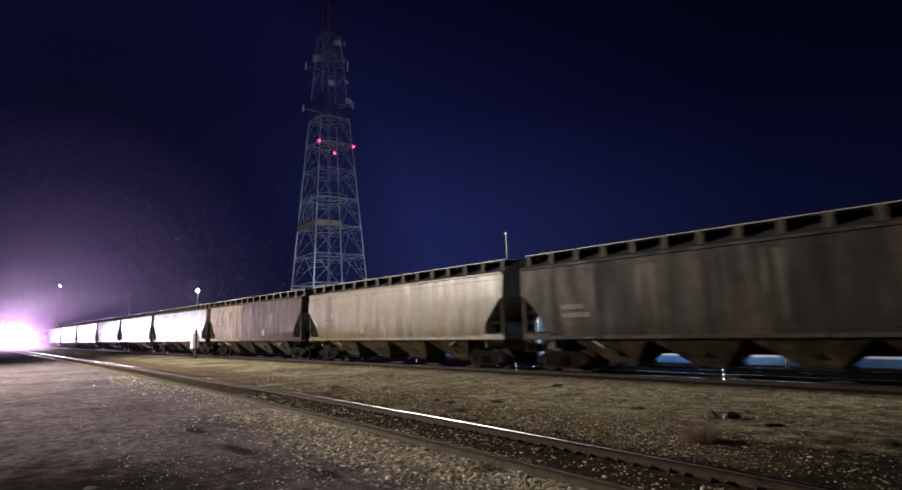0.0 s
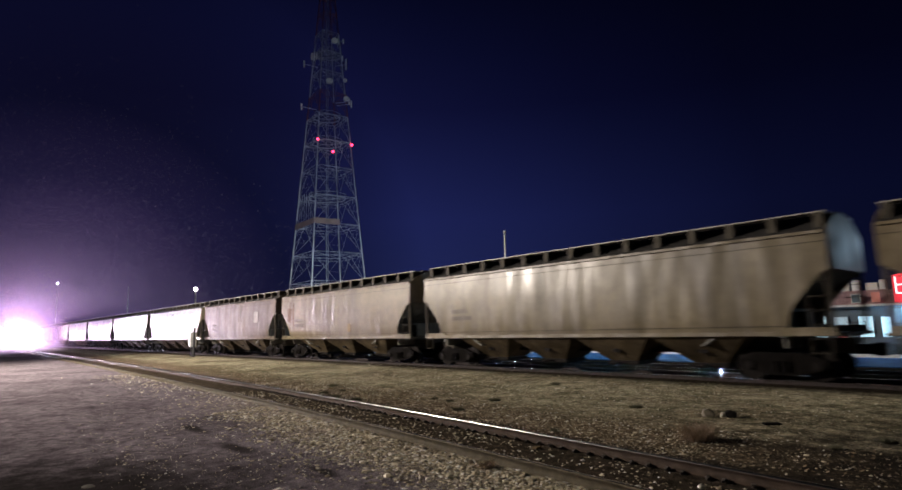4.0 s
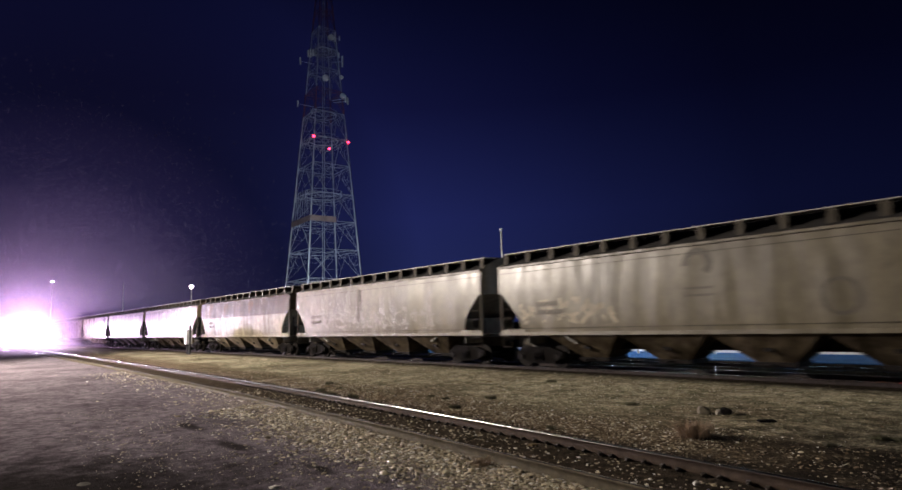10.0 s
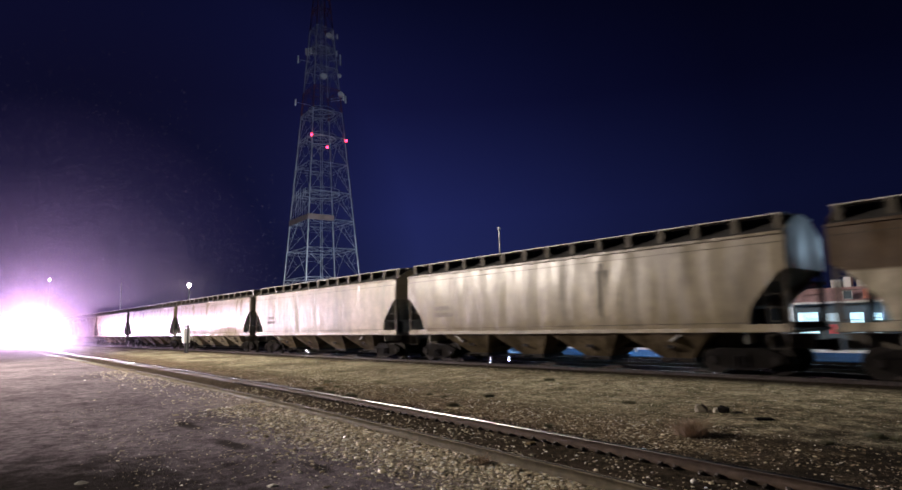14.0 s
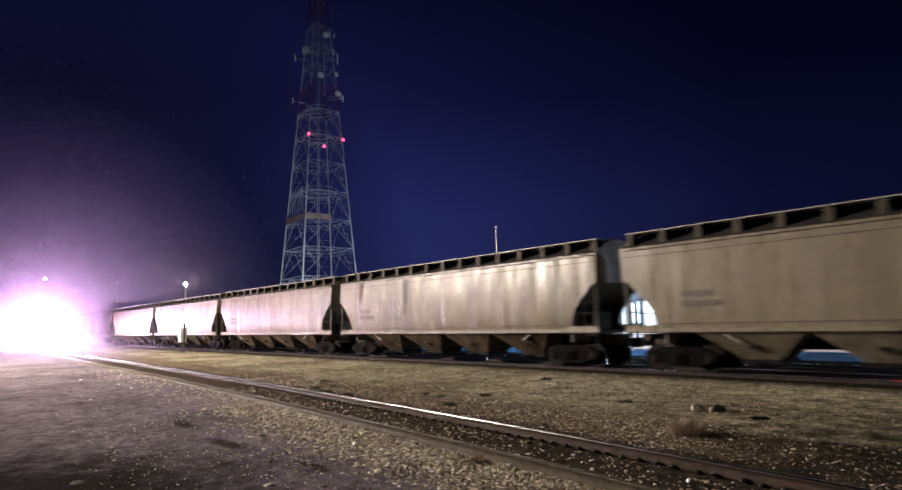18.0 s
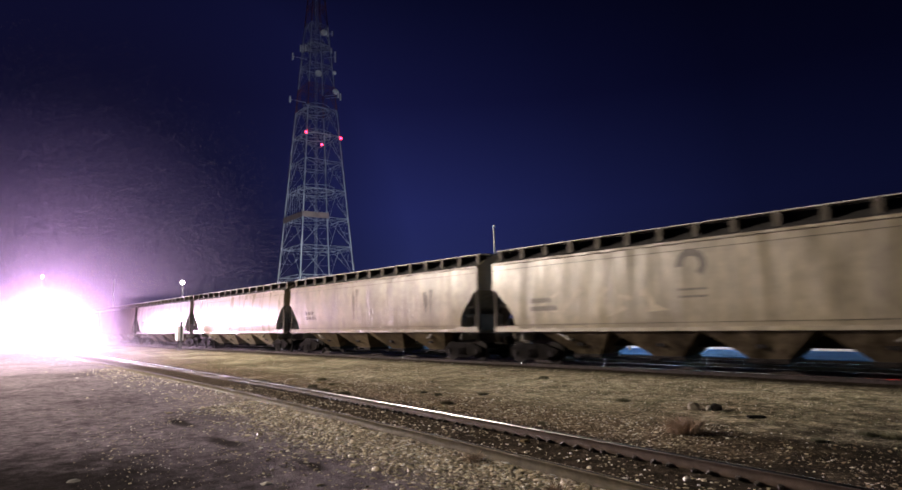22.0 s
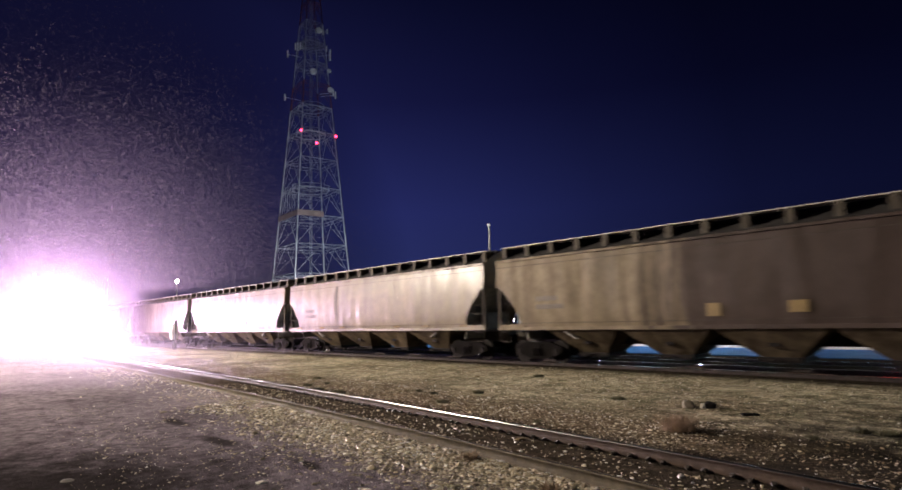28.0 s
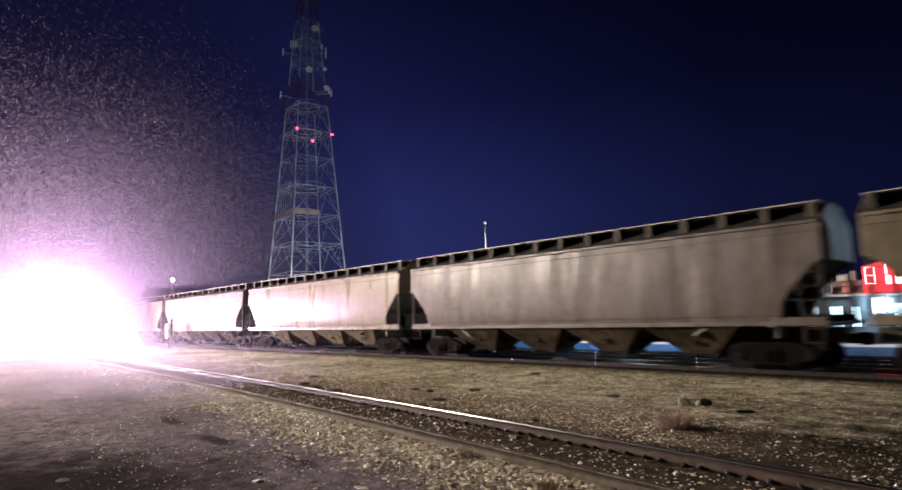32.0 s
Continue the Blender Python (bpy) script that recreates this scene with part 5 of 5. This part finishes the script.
def bare_tree(at, height, seed, label):
    rng = random.Random(seed)
    tree = thing("bare_tree", at, label, "tree")
    bm = mesh()
    bar(bm, (0, 0, 0), (0.05, 0, height * 0.35), 0.09, 7, 0.06)
    part("trunk", bm, BARK, tree)

    def limb(bm, p, way, length, r, depth):
        e = p + way * length
        bar(bm, p, e, r, 5, r * 0.6)
        if depth:
            for _ in range(3):
                w = (way + Vector((rng.uniform(-0.7, 0.7), rng.uniform(-0.7, 0.7), rng.uniform(-0.1, 0.6)))).normalized()
                limb(bm, e, w, length * rng.uniform(0.6, 0.8), r * 0.6, depth - 1)

    for _ in range(4):
        bm = mesh()
        w = Vector((rng.uniform(-0.6, 0.6), rng.uniform(-0.5, 0.5), 1)).normalized()
        limb(bm, Vector((0.05, 0, height * 0.34)), w, height * 0.24, 0.045, 3)
        part("limb", bm, BARK, tree)
    return tree


bare_tree((-16.25, 44.0, -0.8), 5.2, 4, "small leafless tree in front of the lit office")


def shop():
    s = thing("roadside_shop", (-13.6, 45.0, -0.85), "roadside shop with a red roof, lit sign and bright windows", "building")
    bm = mesh()
    box(bm, -0.8, 19.2, 0, 10, 0, 3.3)
    part("wall", bm, WALL_DARK, s)
    bm = mesh()
    v = box(bm, -1.1, 19.8, -0.9, 10.9, 3.36, 4.3)
    for i in (4, 7):
        v[i].co.x += 1.1
    for i in (4, 5):
        v[i].co.y += 1.3
    roof = part("roof", bm, PINK_ROOF, s, "faded pinkish sloping roof")
    bm = mesh()
    box(bm, -1.2, 19.9, -1.0, -0.86, 3.24, 3.37)
    part("eave_trim", bm, PLACARD, s, "white eave trim")
    # plant on the roof
    for x, y, wd, h in ((1.3, 1.0, 0.6, 0.55), (2.1, 0.8, 0.45, 0.7), (2.75, 1.2, 0.7, 0.5), (3.6, 0.9, 0.35, 0.65)):
        bm = mesh()
        box(bm, x, x + wd, y, y + 0.6, 4.25, 4.3 + h)
        bmesh.ops.bevel(bm, geom=bm.edges[:], offset=0.03, segments=1, affect="EDGES")
        part("air_unit", bm, PLACARD, roof, "pale boxed air unit")
    # small boards fixed along the eave
    bm = mesh()
    box(bm, 2.5, 2.95, -1.06, -1.0, 3.5, 4.0)
    board = part("framed_board", bm, WALL_DARK, s, "small dark framed board")
    for x0, x1, z0, z1 in ((2.46, 2.5, 3.46, 4.04), (2.95, 2.99, 3.46, 4.04), (2.5, 2.95, 4.0, 4.04), (2.5, 2.95, 3.46, 3.5)):
        bm = mesh()
        box(bm, x0, x1, -1.08, -1.0, z0, z1)
        part("frame", bm, PLACARD, board)
    bm = mesh()
    box(bm, 3.55, 4.0, -1.06, -1.0, 3.48, 4.1)
    part("board", bm, SALMON, s, "salmon-coloured board")
    # gabled sign front over the entrance, lit red
    bm = mesh()
    plate(bm, [(4.75, -1.05, 3.4), (13.0, -1.05, 3.4), (13.0, -1.05, 4.9), (8.6, -1.05, 5.9), (6.0, -1.05, 5.35), (4.75, -1.05, 5.05)], 0.25)
    sign = part("sign_board", bm, SIGN_RED, s, "glowing red sign front")
    for x, z0, z1, wd in ((4.9, 3.95, 5.0, 0.05), (5.38, 3.95, 5.0, 0.05), (4.95, 4.95, 5.0, 0.43), (4.95, 3.95, 4.0, 0.43), (4.95, 4.45, 4.49, 0.43)):
        bm = mesh()
        box(bm, x, x + wd, -1.36, -1.30, z0, z1)
        part("neon_strip", bm, SIGN_WHITE, sign, "thin pink glowing strip")
    for x, z0, wd, h in ((5.95, 4.55, 0.1, 0.55), (5.95, 3.9, 0.28, 0.5), (6.42, 3.9, 0.5, 0.5), (7.1, 3.9, 0.5, 0.5), (7.8, 3.9, 0.5, 0.5), (8.5, 3.9, 0.5, 0.5)):
        bm = mesh()
        box(bm, x, x + wd, -1.36, -1.30, z0, z0 + h)
        part("sign_panel", bm, SIGN_WHITE, sign, "glowing white shape")
    for x, wd, z0, z1, lit in ((0.02, 1.25, 1.25, 2.68, 1), (1.47, 0.82, 2.05, 2.6, 0), (2.86, 0.78, 1.3, 2.6, 1), (3.95, 0.52, 1.3, 2.55, 1), (5.17, 0.66, 2.1, 3.1, 0),
                           (6.6, 1.3, 1.3, 2.7, 1), (8.8, 1.3, 1.3, 2.7, 1), (11.2, 1.4, 1.3, 2.7, 1), (13.6, 1.4, 1.3, 2.7, 1)):
        bm = mesh()
        box(bm, x - wd / 2, x + wd / 2, -0.05, -0.002, z0, z1)
        win = part("window", bm, WIN_GLOW if lit else DIM_WIN, s, "brightly lit window" if lit else "dim window")
        bm = mesh()
        box(bm, x - wd / 2 - 0.06, x - wd / 2, -0.09, -0.002, z0 - 0.06, z1 + 0.06)
        box(bm, x + wd / 2, x + wd / 2 + 0.06, -0.09, -0.002, z0 - 0.06, z1 + 0.06)
        box(bm, x - wd / 2, x + wd / 2, -0.09, -0.002, z1, z1 + 0.06)
        box(bm, x - wd / 2, x + wd / 2, -0.09, -0.002, z0 - 0.06, z0)
        part("frame", bm, WALL_DARK, win)
    bm = mesh()
    box(bm, 1.2, 1.75, -0.12, -0.06, 1.25, 1.85)
    part("poster", bm, RED_ROOF, s, "red poster under the dim window")
    bm = mesh()
    bar(bm, (5.4, -0.002, 2.95), (5.4, -0.4, 2.95), 0.025, 6)
    bracket = part("lamp_bracket", bm, DARK_POLE, s)
    bm = mesh()
    bmesh.ops.create_icosphere(bm, subdivisions=2, radius=0.07, matrix=Matrix.Translation((5.4, -0.42, 2.84)))
    part("wall_lamp", bm, COOL_GLOW, bracket, "glaring bare wall lamp")
    return s


shop()

# cold lamps over the forecourt
def post_lamp(at):
    post = thing("post_lamp", at, "low lamp post with a slim tube burning cold white", "lamp post", "low lamps along the forecourt")
    bm = mesh()
    bar(bm, (0, 0, 0), (0, 0, 3.44), 0.03, 8, 0.022)
    body = part("post", bm, POLE, post)
    bm = mesh()
    bar(bm, (0, 0, 0), (0, 0, 0.04), 0.14, 10)
    part("base_plate", bm, POLE, body)
    bm = mesh()
    bar(bm, (0, -0.06, 2.20), (0, -0.06, 3.38), 0.028, 10)
    part("tube", bm, TUBE_GLOW, body, "slim upright glowing tube")
    bm = mesh()
    bar(bm, (0, -0.03, 3.42), (0, -0.03, 3.47), 0.12, 12, 0.05)
    part("hood", bm, DARK_POLE, body)
    bm = mesh()
    bmesh.ops.create_icosphere(bm, subdivisions=2, radius=0.06, matrix=Matrix.Translation((0, -0.06, 3.02)))
    part("bulb", bm, COOL_GLOW, body, "glaring cold white bulb")


for x in (-65.4, -50.2, -38.05, -35.7, -33.7, -25.32, -17.5):
    post_lamp((x * 42.0 / 38.6, 42.0, -0.78))
# added fill: unseen lamp posts that brighten the forecourt
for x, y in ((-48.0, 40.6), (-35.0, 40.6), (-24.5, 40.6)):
    street_lamp((x, y + 0.35, -0.8), 5.6, TUBE_GLOW, "unseen forecourt lamp post, added for the cold light on the concrete", radius=0.08)
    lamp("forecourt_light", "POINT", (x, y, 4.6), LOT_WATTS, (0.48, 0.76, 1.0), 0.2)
# added unseen lamp that brightens the roller door
wall_lamp = thing("wall_lamp", (-24.4, 45.58, 2.9), "unseen small lamp, added to light the roller door", "lamp")
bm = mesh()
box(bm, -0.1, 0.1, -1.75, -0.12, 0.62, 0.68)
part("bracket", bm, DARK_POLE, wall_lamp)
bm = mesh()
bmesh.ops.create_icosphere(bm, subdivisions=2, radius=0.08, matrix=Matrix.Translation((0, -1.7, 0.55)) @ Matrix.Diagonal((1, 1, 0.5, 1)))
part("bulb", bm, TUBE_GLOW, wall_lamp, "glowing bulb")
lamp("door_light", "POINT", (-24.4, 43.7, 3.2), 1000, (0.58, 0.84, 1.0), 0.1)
# added unseen floodlights that brighten the wagon ends
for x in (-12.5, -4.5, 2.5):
    street_lamp((x, 35.5, -0.85), 6.6, TUBE_GLOW, "unseen floodlight mast, added to light the wagon ends cold white", radius=0.10)
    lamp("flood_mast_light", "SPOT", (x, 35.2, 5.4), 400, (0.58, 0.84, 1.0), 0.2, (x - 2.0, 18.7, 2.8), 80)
# added unseen lamp that brightens the tower
street_lamp((-108, 57.4, -0.85), 4.3, TUBE_GLOW, "unseen lamp post, added to light the tower", radius=0.1)
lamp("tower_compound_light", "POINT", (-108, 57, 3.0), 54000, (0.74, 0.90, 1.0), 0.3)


# ---- loose things by the track ----
def rock(name, at, size, mat, label, seed):
    rng = random.Random(seed)
    bm = mesh()
    bmesh.ops.create_icosphere(bm, subdivisions=2, radius=1.0)
    for v in bm.verts:
        v.co *= 1 + rng.uniform(-0.18, 0.18)
        v.co = Vector((v.co.x * size[0], v.co.y * size[1], max(-0.4, v.co.z) * size[2]))
    ob = part(name, bm, mat)
    ob.location = at
    return tagged(ob, label, "rock")


# one white-and-dark rock, built as a dark lump and a white piece
rock("rock", (-5.27, 11.85, 0.03), (0.12, 0.11, 0.11), UNDER, "dark part of a white-and-dark rock on the weeds", 3)
rock("rock", (-5.37, 11.76, 0.02), (0.055, 0.05, 0.085), BOULDER, "white left part of the white-and-dark rock", 4)
rock("rock", (-5.66, 11.72, 0.03), (0.13, 0.10, 0.12), DULL_ROCK, "dull rounded rock on the weeds", 5)


def ballast():
    rng = np.random.default_rng(11)
    t = (1 + 5 ** 0.5) / 2
    ico = np.array([(-1, t, 0), (1, t, 0), (-1, -t, 0), (1, -t, 0), (0, -1, t), (0, 1, t), (0, -1, -t), (0, 1, -t), (t, 0, -1), (t, 0, 1), (-t, 0, -1), (-t, 0, 1)]) / 1.9
    tri = [(0, 11, 5), (0, 5, 1), (0, 1, 7), (0, 7, 10), (0, 10, 11), (1, 5, 9), (5, 11, 4), (11, 10, 2), (10, 7, 6), (7, 1, 8), (3, 9, 4), (3, 4, 2), (3, 2, 6), (3, 6, 8), (3, 8, 9), (4, 9, 5), (2, 4, 11), (6, 2, 10), (8, 6, 7), (9, 8, 1)]
    tri = np.array(tri)
    vs, fs, n = [], [], 0
    zones = [(9000, -15, -0.5, -2.9, -0.85, 0.012, 0.040), (7000, -11, -1.0, -2.8, -0.85, 0.008, 0.024), (7000, -22, -1.0, 0.95, 3.6, 0.007, 0.021), (1500, -34, -14, -2.4, -0.9, 0.016, 0.035), (1300, -22, 0, 0.9, 2.8, 0.010, 0.026),
             (2600, -20, 0, -0.65, 0.65, 0.010, 0.026), (4500, -34, 0, 1.2, 9.5, 0.008, 0.022), (900, -14, -2, -5.0, -2.8, 0.008, 0.02), (15000, -28, 1, 1.1, 9.8, 0.006, 0.015), (3000, -18, -2, -5.5, -1.2, 0.005, 0.012)]
    for count, x0, x1, d0, d1, s0, s1 in zones:
        for _ in range(count):
            x = rng.uniform(x0, x1)
            if -3 < d0 < -2:
                y = siding_y(x) - 0.85 - abs(rng.normal(0, 0.85))
            else:
                y = siding_y(x) + rng.uniform(d0, d1)
            if noise.noise((x * 0.9, y * 0.9, 5)) < rng.uniform(-0.7, 0.15):
                continue
            if x > -3.9 and y > siding_y(x) + 0.9 and rng.random() < 0.75:
                continue
            s = rng.uniform(s0, s1) * (1.7 if rng.random() < 0.08 else 1)
            z = ground_z(x, y)
            a = rng.uniform(0, 6.28)
            p = ico * (1 + rng.uniform(-0.25, 0.25, (12, 1))) * np.array((s * rng.uniform(0.8, 1.4), s, s * rng.uniform(0.3, 0.75)))
            c, q = math.cos(a), math.sin(a)
            p = np.c_[p[:, 0] * c - p[:, 1] * q, p[:, 0] * q + p[:, 1] * c, p[:, 2]] + np.array((x, y, z - s * 0.08))
            vs.append(p)
            fs.append(tri + n)
            n += 12
    me = bpy.data.meshes.new("ballast")
    me.from_pydata(np.concatenate(vs).tolist(), [], np.concatenate(fs).tolist())
    m, nt, b = nodes_of("mixed_ballast_stones")
    isl = nt.nodes.new("ShaderNodeNewGeometry").outputs["Random Per Island"]
    c = ramp(nt, isl, [(0.0, (0.09, 0.07, 0.045)), (0.3, (0.29, 0.24, 0.145)), (0.6, (0.56, 0.475, 0.31)), (0.8, (0.82, 0.74, 0.54)), (1.0, (0.92, 0.90, 0.86))])
    link(nt, c.outputs[0], b.inputs["Base Color"])
    b.inputs["Roughness"].default_value = 0.5
    me.materials.append(m)
    tagged(new("ballast", me), "loose pale and dark ballast stones", "gravel", kind="stuff")


ballast()


def weeds():
    rng = np.random.default_rng(5)
    vs, fs, n = [], [], 0
    for _ in range(50000):
        x = rng.uniform(-34, -0.5)
        y = rng.uniform(9.6, 17.2)
        if noise.noise((x * 0.5, y * 0.5, 9)) < -0.1 and rng.random() < 0.8:
            continue
        h, w = rng.uniform(0.012, 0.042), rng.uniform(0.005, 0.011)
        a = rng.uniform(0, 6.28)
        z = ground_z(x, y) - 0.005
        dx, dy = math.cos(a) * w, math.sin(a) * w
        lx, ly = rng.uniform(-0.03, 0.03, 2)
        vs += [(x - dx, y - dy, z), (x + dx, y + dy, z), (x + lx, y + ly, z + h)]
        fs.append((n, n + 1, n + 2))
        n += 3
    me = bpy.data.meshes.new("weeds")
    me.from_pydata(vs, [], fs)
    m, nt, b = nodes_of("short_weed_blades")
    isl = nt.nodes.new("ShaderNodeNewGeometry").outputs["Random Per Island"]
    c = ramp(nt, isl, [(0.0, (0.05, 0.055, 0.02)), (0.5, (0.12, 0.12, 0.055)), (1.0, (0.26, 0.23, 0.13))])
    link(nt, c.outputs[0], b.inputs["Base Color"])
    b.inputs["Roughness"].default_value = 0.8
    me.materials.append(m)
    tagged(new("weeds", me), "short sparse weeds between the tracks", "grass", kind="stuff")


weeds()


def leaf_litter():
    """Dead leaves and chips of bark lying along the track."""
    rng = np.random.default_rng(23)
    vs, fs, n = [], [], 0
    for _ in range(9000):
        x = -0.5 - 26 * rng.random() ** 1.3
        d = 1.0 + abs(rng.normal(0, 1.3)) if rng.random() < 0.7 else rng.uniform(-0.7, 9.5)
        y = siding_y(x) + d
        if y > 17 or noise.noise((x * 0.7, y * 0.7, 31)) < rng.uniform(-0.5, 0.3):
            continue
        s, a = rng.uniform(0.012, 0.04), rng.uniform(0, 6.28)
        u = np.array((math.cos(a), math.sin(a), rng.uniform(-0.4, 0.4))) * s
        w = np.array((-math.sin(a), math.cos(a), rng.uniform(-0.5, 0.5))) * s * rng.uniform(0.35, 0.7)
        c = np.array((x, y, ground_z(x, y) + 0.012))
        vs += [c - u, c + w, c + u, c - w * 0.8]
        fs.append((n, n + 1, n + 2, n + 3))
        n += 4
    me = bpy.data.meshes.new("leaf_litter")
    me.from_pydata([tuple(v) for v in vs], [], fs)
    m, nt, b = nodes_of("dead_leaves")
    isl = nt.nodes.new("ShaderNodeNewGeometry").outputs["Random Per Island"]
    c = ramp(nt, isl, [(0.0, (0.05, 0.035, 0.02)), (0.4, (0.14, 0.095, 0.05)), (0.75, (0.25, 0.19, 0.11)), (1.0, (0.50, 0.44, 0.33))])
    link(nt, c.outputs[0], b.inputs["Base Color"])
    b.inputs["Roughness"].default_value = 0.75
    me.materials.append(m)
    tagged(new("leaf_litter", me), "dead brown leaves and bark chips along the track", "leaves", kind="stuff")


leaf_litter()


def tuft(at, height, spread, count, seed, label):
    rng = random.Random(seed)
    bm = mesh()
    for _ in range(count):
        a, r = rng.uniform(0, 6.28), spread * rng.random() ** 0.7
        x, y = r * math.cos(a) * 0.5, r * math.sin(a) * 0.5
        h = height * rng.uniform(0.5, 1.0)
        tip = Vector((x * 1.3 + rng.gauss(0, 0.5) * h, y * 1.3 + rng.gauss(0, 0.5) * h, h * rng.uniform(0.55, 1.0)))
        w = Vector((rng.uniform(-1, 1), rng.uniform(-1, 1), 0)).normalized() * 0.0032
        b0 = Vector((x, y, 0))
        mid = (b0 + tip) / 2 + Vector((0, 0, h * 0.12))
        v = [bm.verts.new(p) for p in (b0 - w, b0 + w, mid + w, mid - w, tip)]
        bm.faces.new(v[:4])
        bm.faces.new((v[3], v[2], v[4]))
    ob = part("grass_tuft", bm, STRAW)
    ob.location = at
    return tagged(ob, label, "grass tuft", "dry tufts")


tuft((-4.70, 9.35, -0.01), 0.38, 0.5, 620, 1, "dry straw-coloured grass tuft beside the track")
tuft((-4.2, 5.3, -0.01), 0.2, 0.2, 160, 2, "small dry grass tuft in the gravel")
tuft((-3.4, 5.25, -0.01), 0.2, 0.2, 160, 3, "small dry grass tuft in the gravel")

tuft((-5.98, 5.75, -0.01), 0.14, 0.3, 220, 6, "low tan grass tuft beside the rail")
rock("flat_stone", (-9.18, 1.6, -0.012), (0.12, 0.09, 0.03), STONE_A, "pale flat stone in the dirt", 8)
for k, (x, y) in enumerate(((-22.82, 6.3), (-22.6, 6.42), (-15.42, 6.49), (-3.44, 6.81), (-13.7, 10.71))):
    rock("white_stone", (x, y, 0.0), (0.05, 0.04, 0.035), BOULDER, "small pale stone in the dirt", 30 + k)
for k, (x, y, m) in enumerate(((-13.71, 13.74, 0), (-17.33, 9.82, 0), (-6.43, 7.37, 0))):
    bm = mesh()
    box(bm, -0.06, 0.06, -0.045, 0.045, 0.0, 0.04)
    bmesh.ops.bevel(bm, geom=bm.edges[:], offset=0.012, segments=1, affect="EDGES")
    for v in bm.verts:
        v.co.x += 0.02 * math.sin(40 * v.co.y + k)
    ob = part("litter", bm, LOCO_RED if m else YELLOW)
    ob.matrix_basis = pose(x, y, ground_z(x, y) - 0.005, 0, 0, 40 * k)
    tagged(ob, "crumpled orange scrap of litter" if not m else "crumpled red scrap of litter", "litter", "litter by the track")
bm = mesh()
box(bm, -0.15, 0.15, -0.08, 0.08, 0.0, 0.04)
bmesh.ops.bevel(bm, geom=bm.edges[:], offset=0.015, segments=1, affect="EDGES")
ob = part("scrap_plate", bm, STEEL_DARK)
ob.matrix_basis = pose(-4.36, 11.45, ground_z(-4.36, 11.45), 0, 0, 40)
tagged(ob, "dark flat steel scrap on the weeds", "scrap")


def weed_clump(at, r, h, seed):
    rng = random.Random(seed)
    bm = mesh()
    for _ in range(int(2600 * r)):
        a, q = rng.uniform(0, 6.28), r * rng.random() ** 0.6
        c = Vector((q * math.cos(a), q * math.sin(a), 0))
        t = c * 1.1 + Vector((rng.gauss(0, 0.05), rng.gauss(0, 0.05), h * rng.uniform(0.4, 1)))
        w = Vector((rng.uniform(-1, 1), rng.uniform(-1, 1), 0)).normalized() * 0.007
        v = [bm.verts.new(p) for p in (c - w, c + w, t)]
        bm.faces.new(v)
    ob = part("weed_clump", bm, GREENISH)
    ob.location = at
    tagged(ob, "low dark green weed clump", "weeds", "weed clumps")


CLUMPS = [(-12.0, 14.8, 0.15), (-7.4, 11.9, 0.13), (-2.2, 10.9, 0.16)]
rng = random.Random(41)
for _ in range(13):
    x = -1.0 - 19 * rng.random() ** 1.2
    CLUMPS.append((x, siding_y(x) + 1.2 + 3.6 * rng.random() ** 1.6, rng.uniform(0.06, 0.17)))
for k, (x, y, r) in enumerate(CLUMPS):
    weed_clump((x, y, ground_z(x, y) - 0.01), r, 0.4 * r + 0.05, 60 + k)

lay_ties(siding, -60, 4, siding_y, -0.072, 0.56)
lay_ties(main, -75, 6, lambda x: MAIN_Y, 0.03, 0.56)


# ---- what moves ----
def motions():
    for car, c, key in WAGONS:
        walk(car, [(0, pose(c, MAIN_Y, RAIL_Z)), (32, pose(c + V * 32, MAIN_Y, RAIL_Z))])
    rows = []
    for t, x in LOCO_ROWS:
        turn = math.degrees(math.atan2(siding_y(x) - siding_y(x - 18), 18))
        rows.append((t, pose(x, siding_y(x), SIDING_Z, 0, 0, turn)))
    walk(LOCO, rows)
    for mist in MISTS:
        walk(mist, rows)


motions()
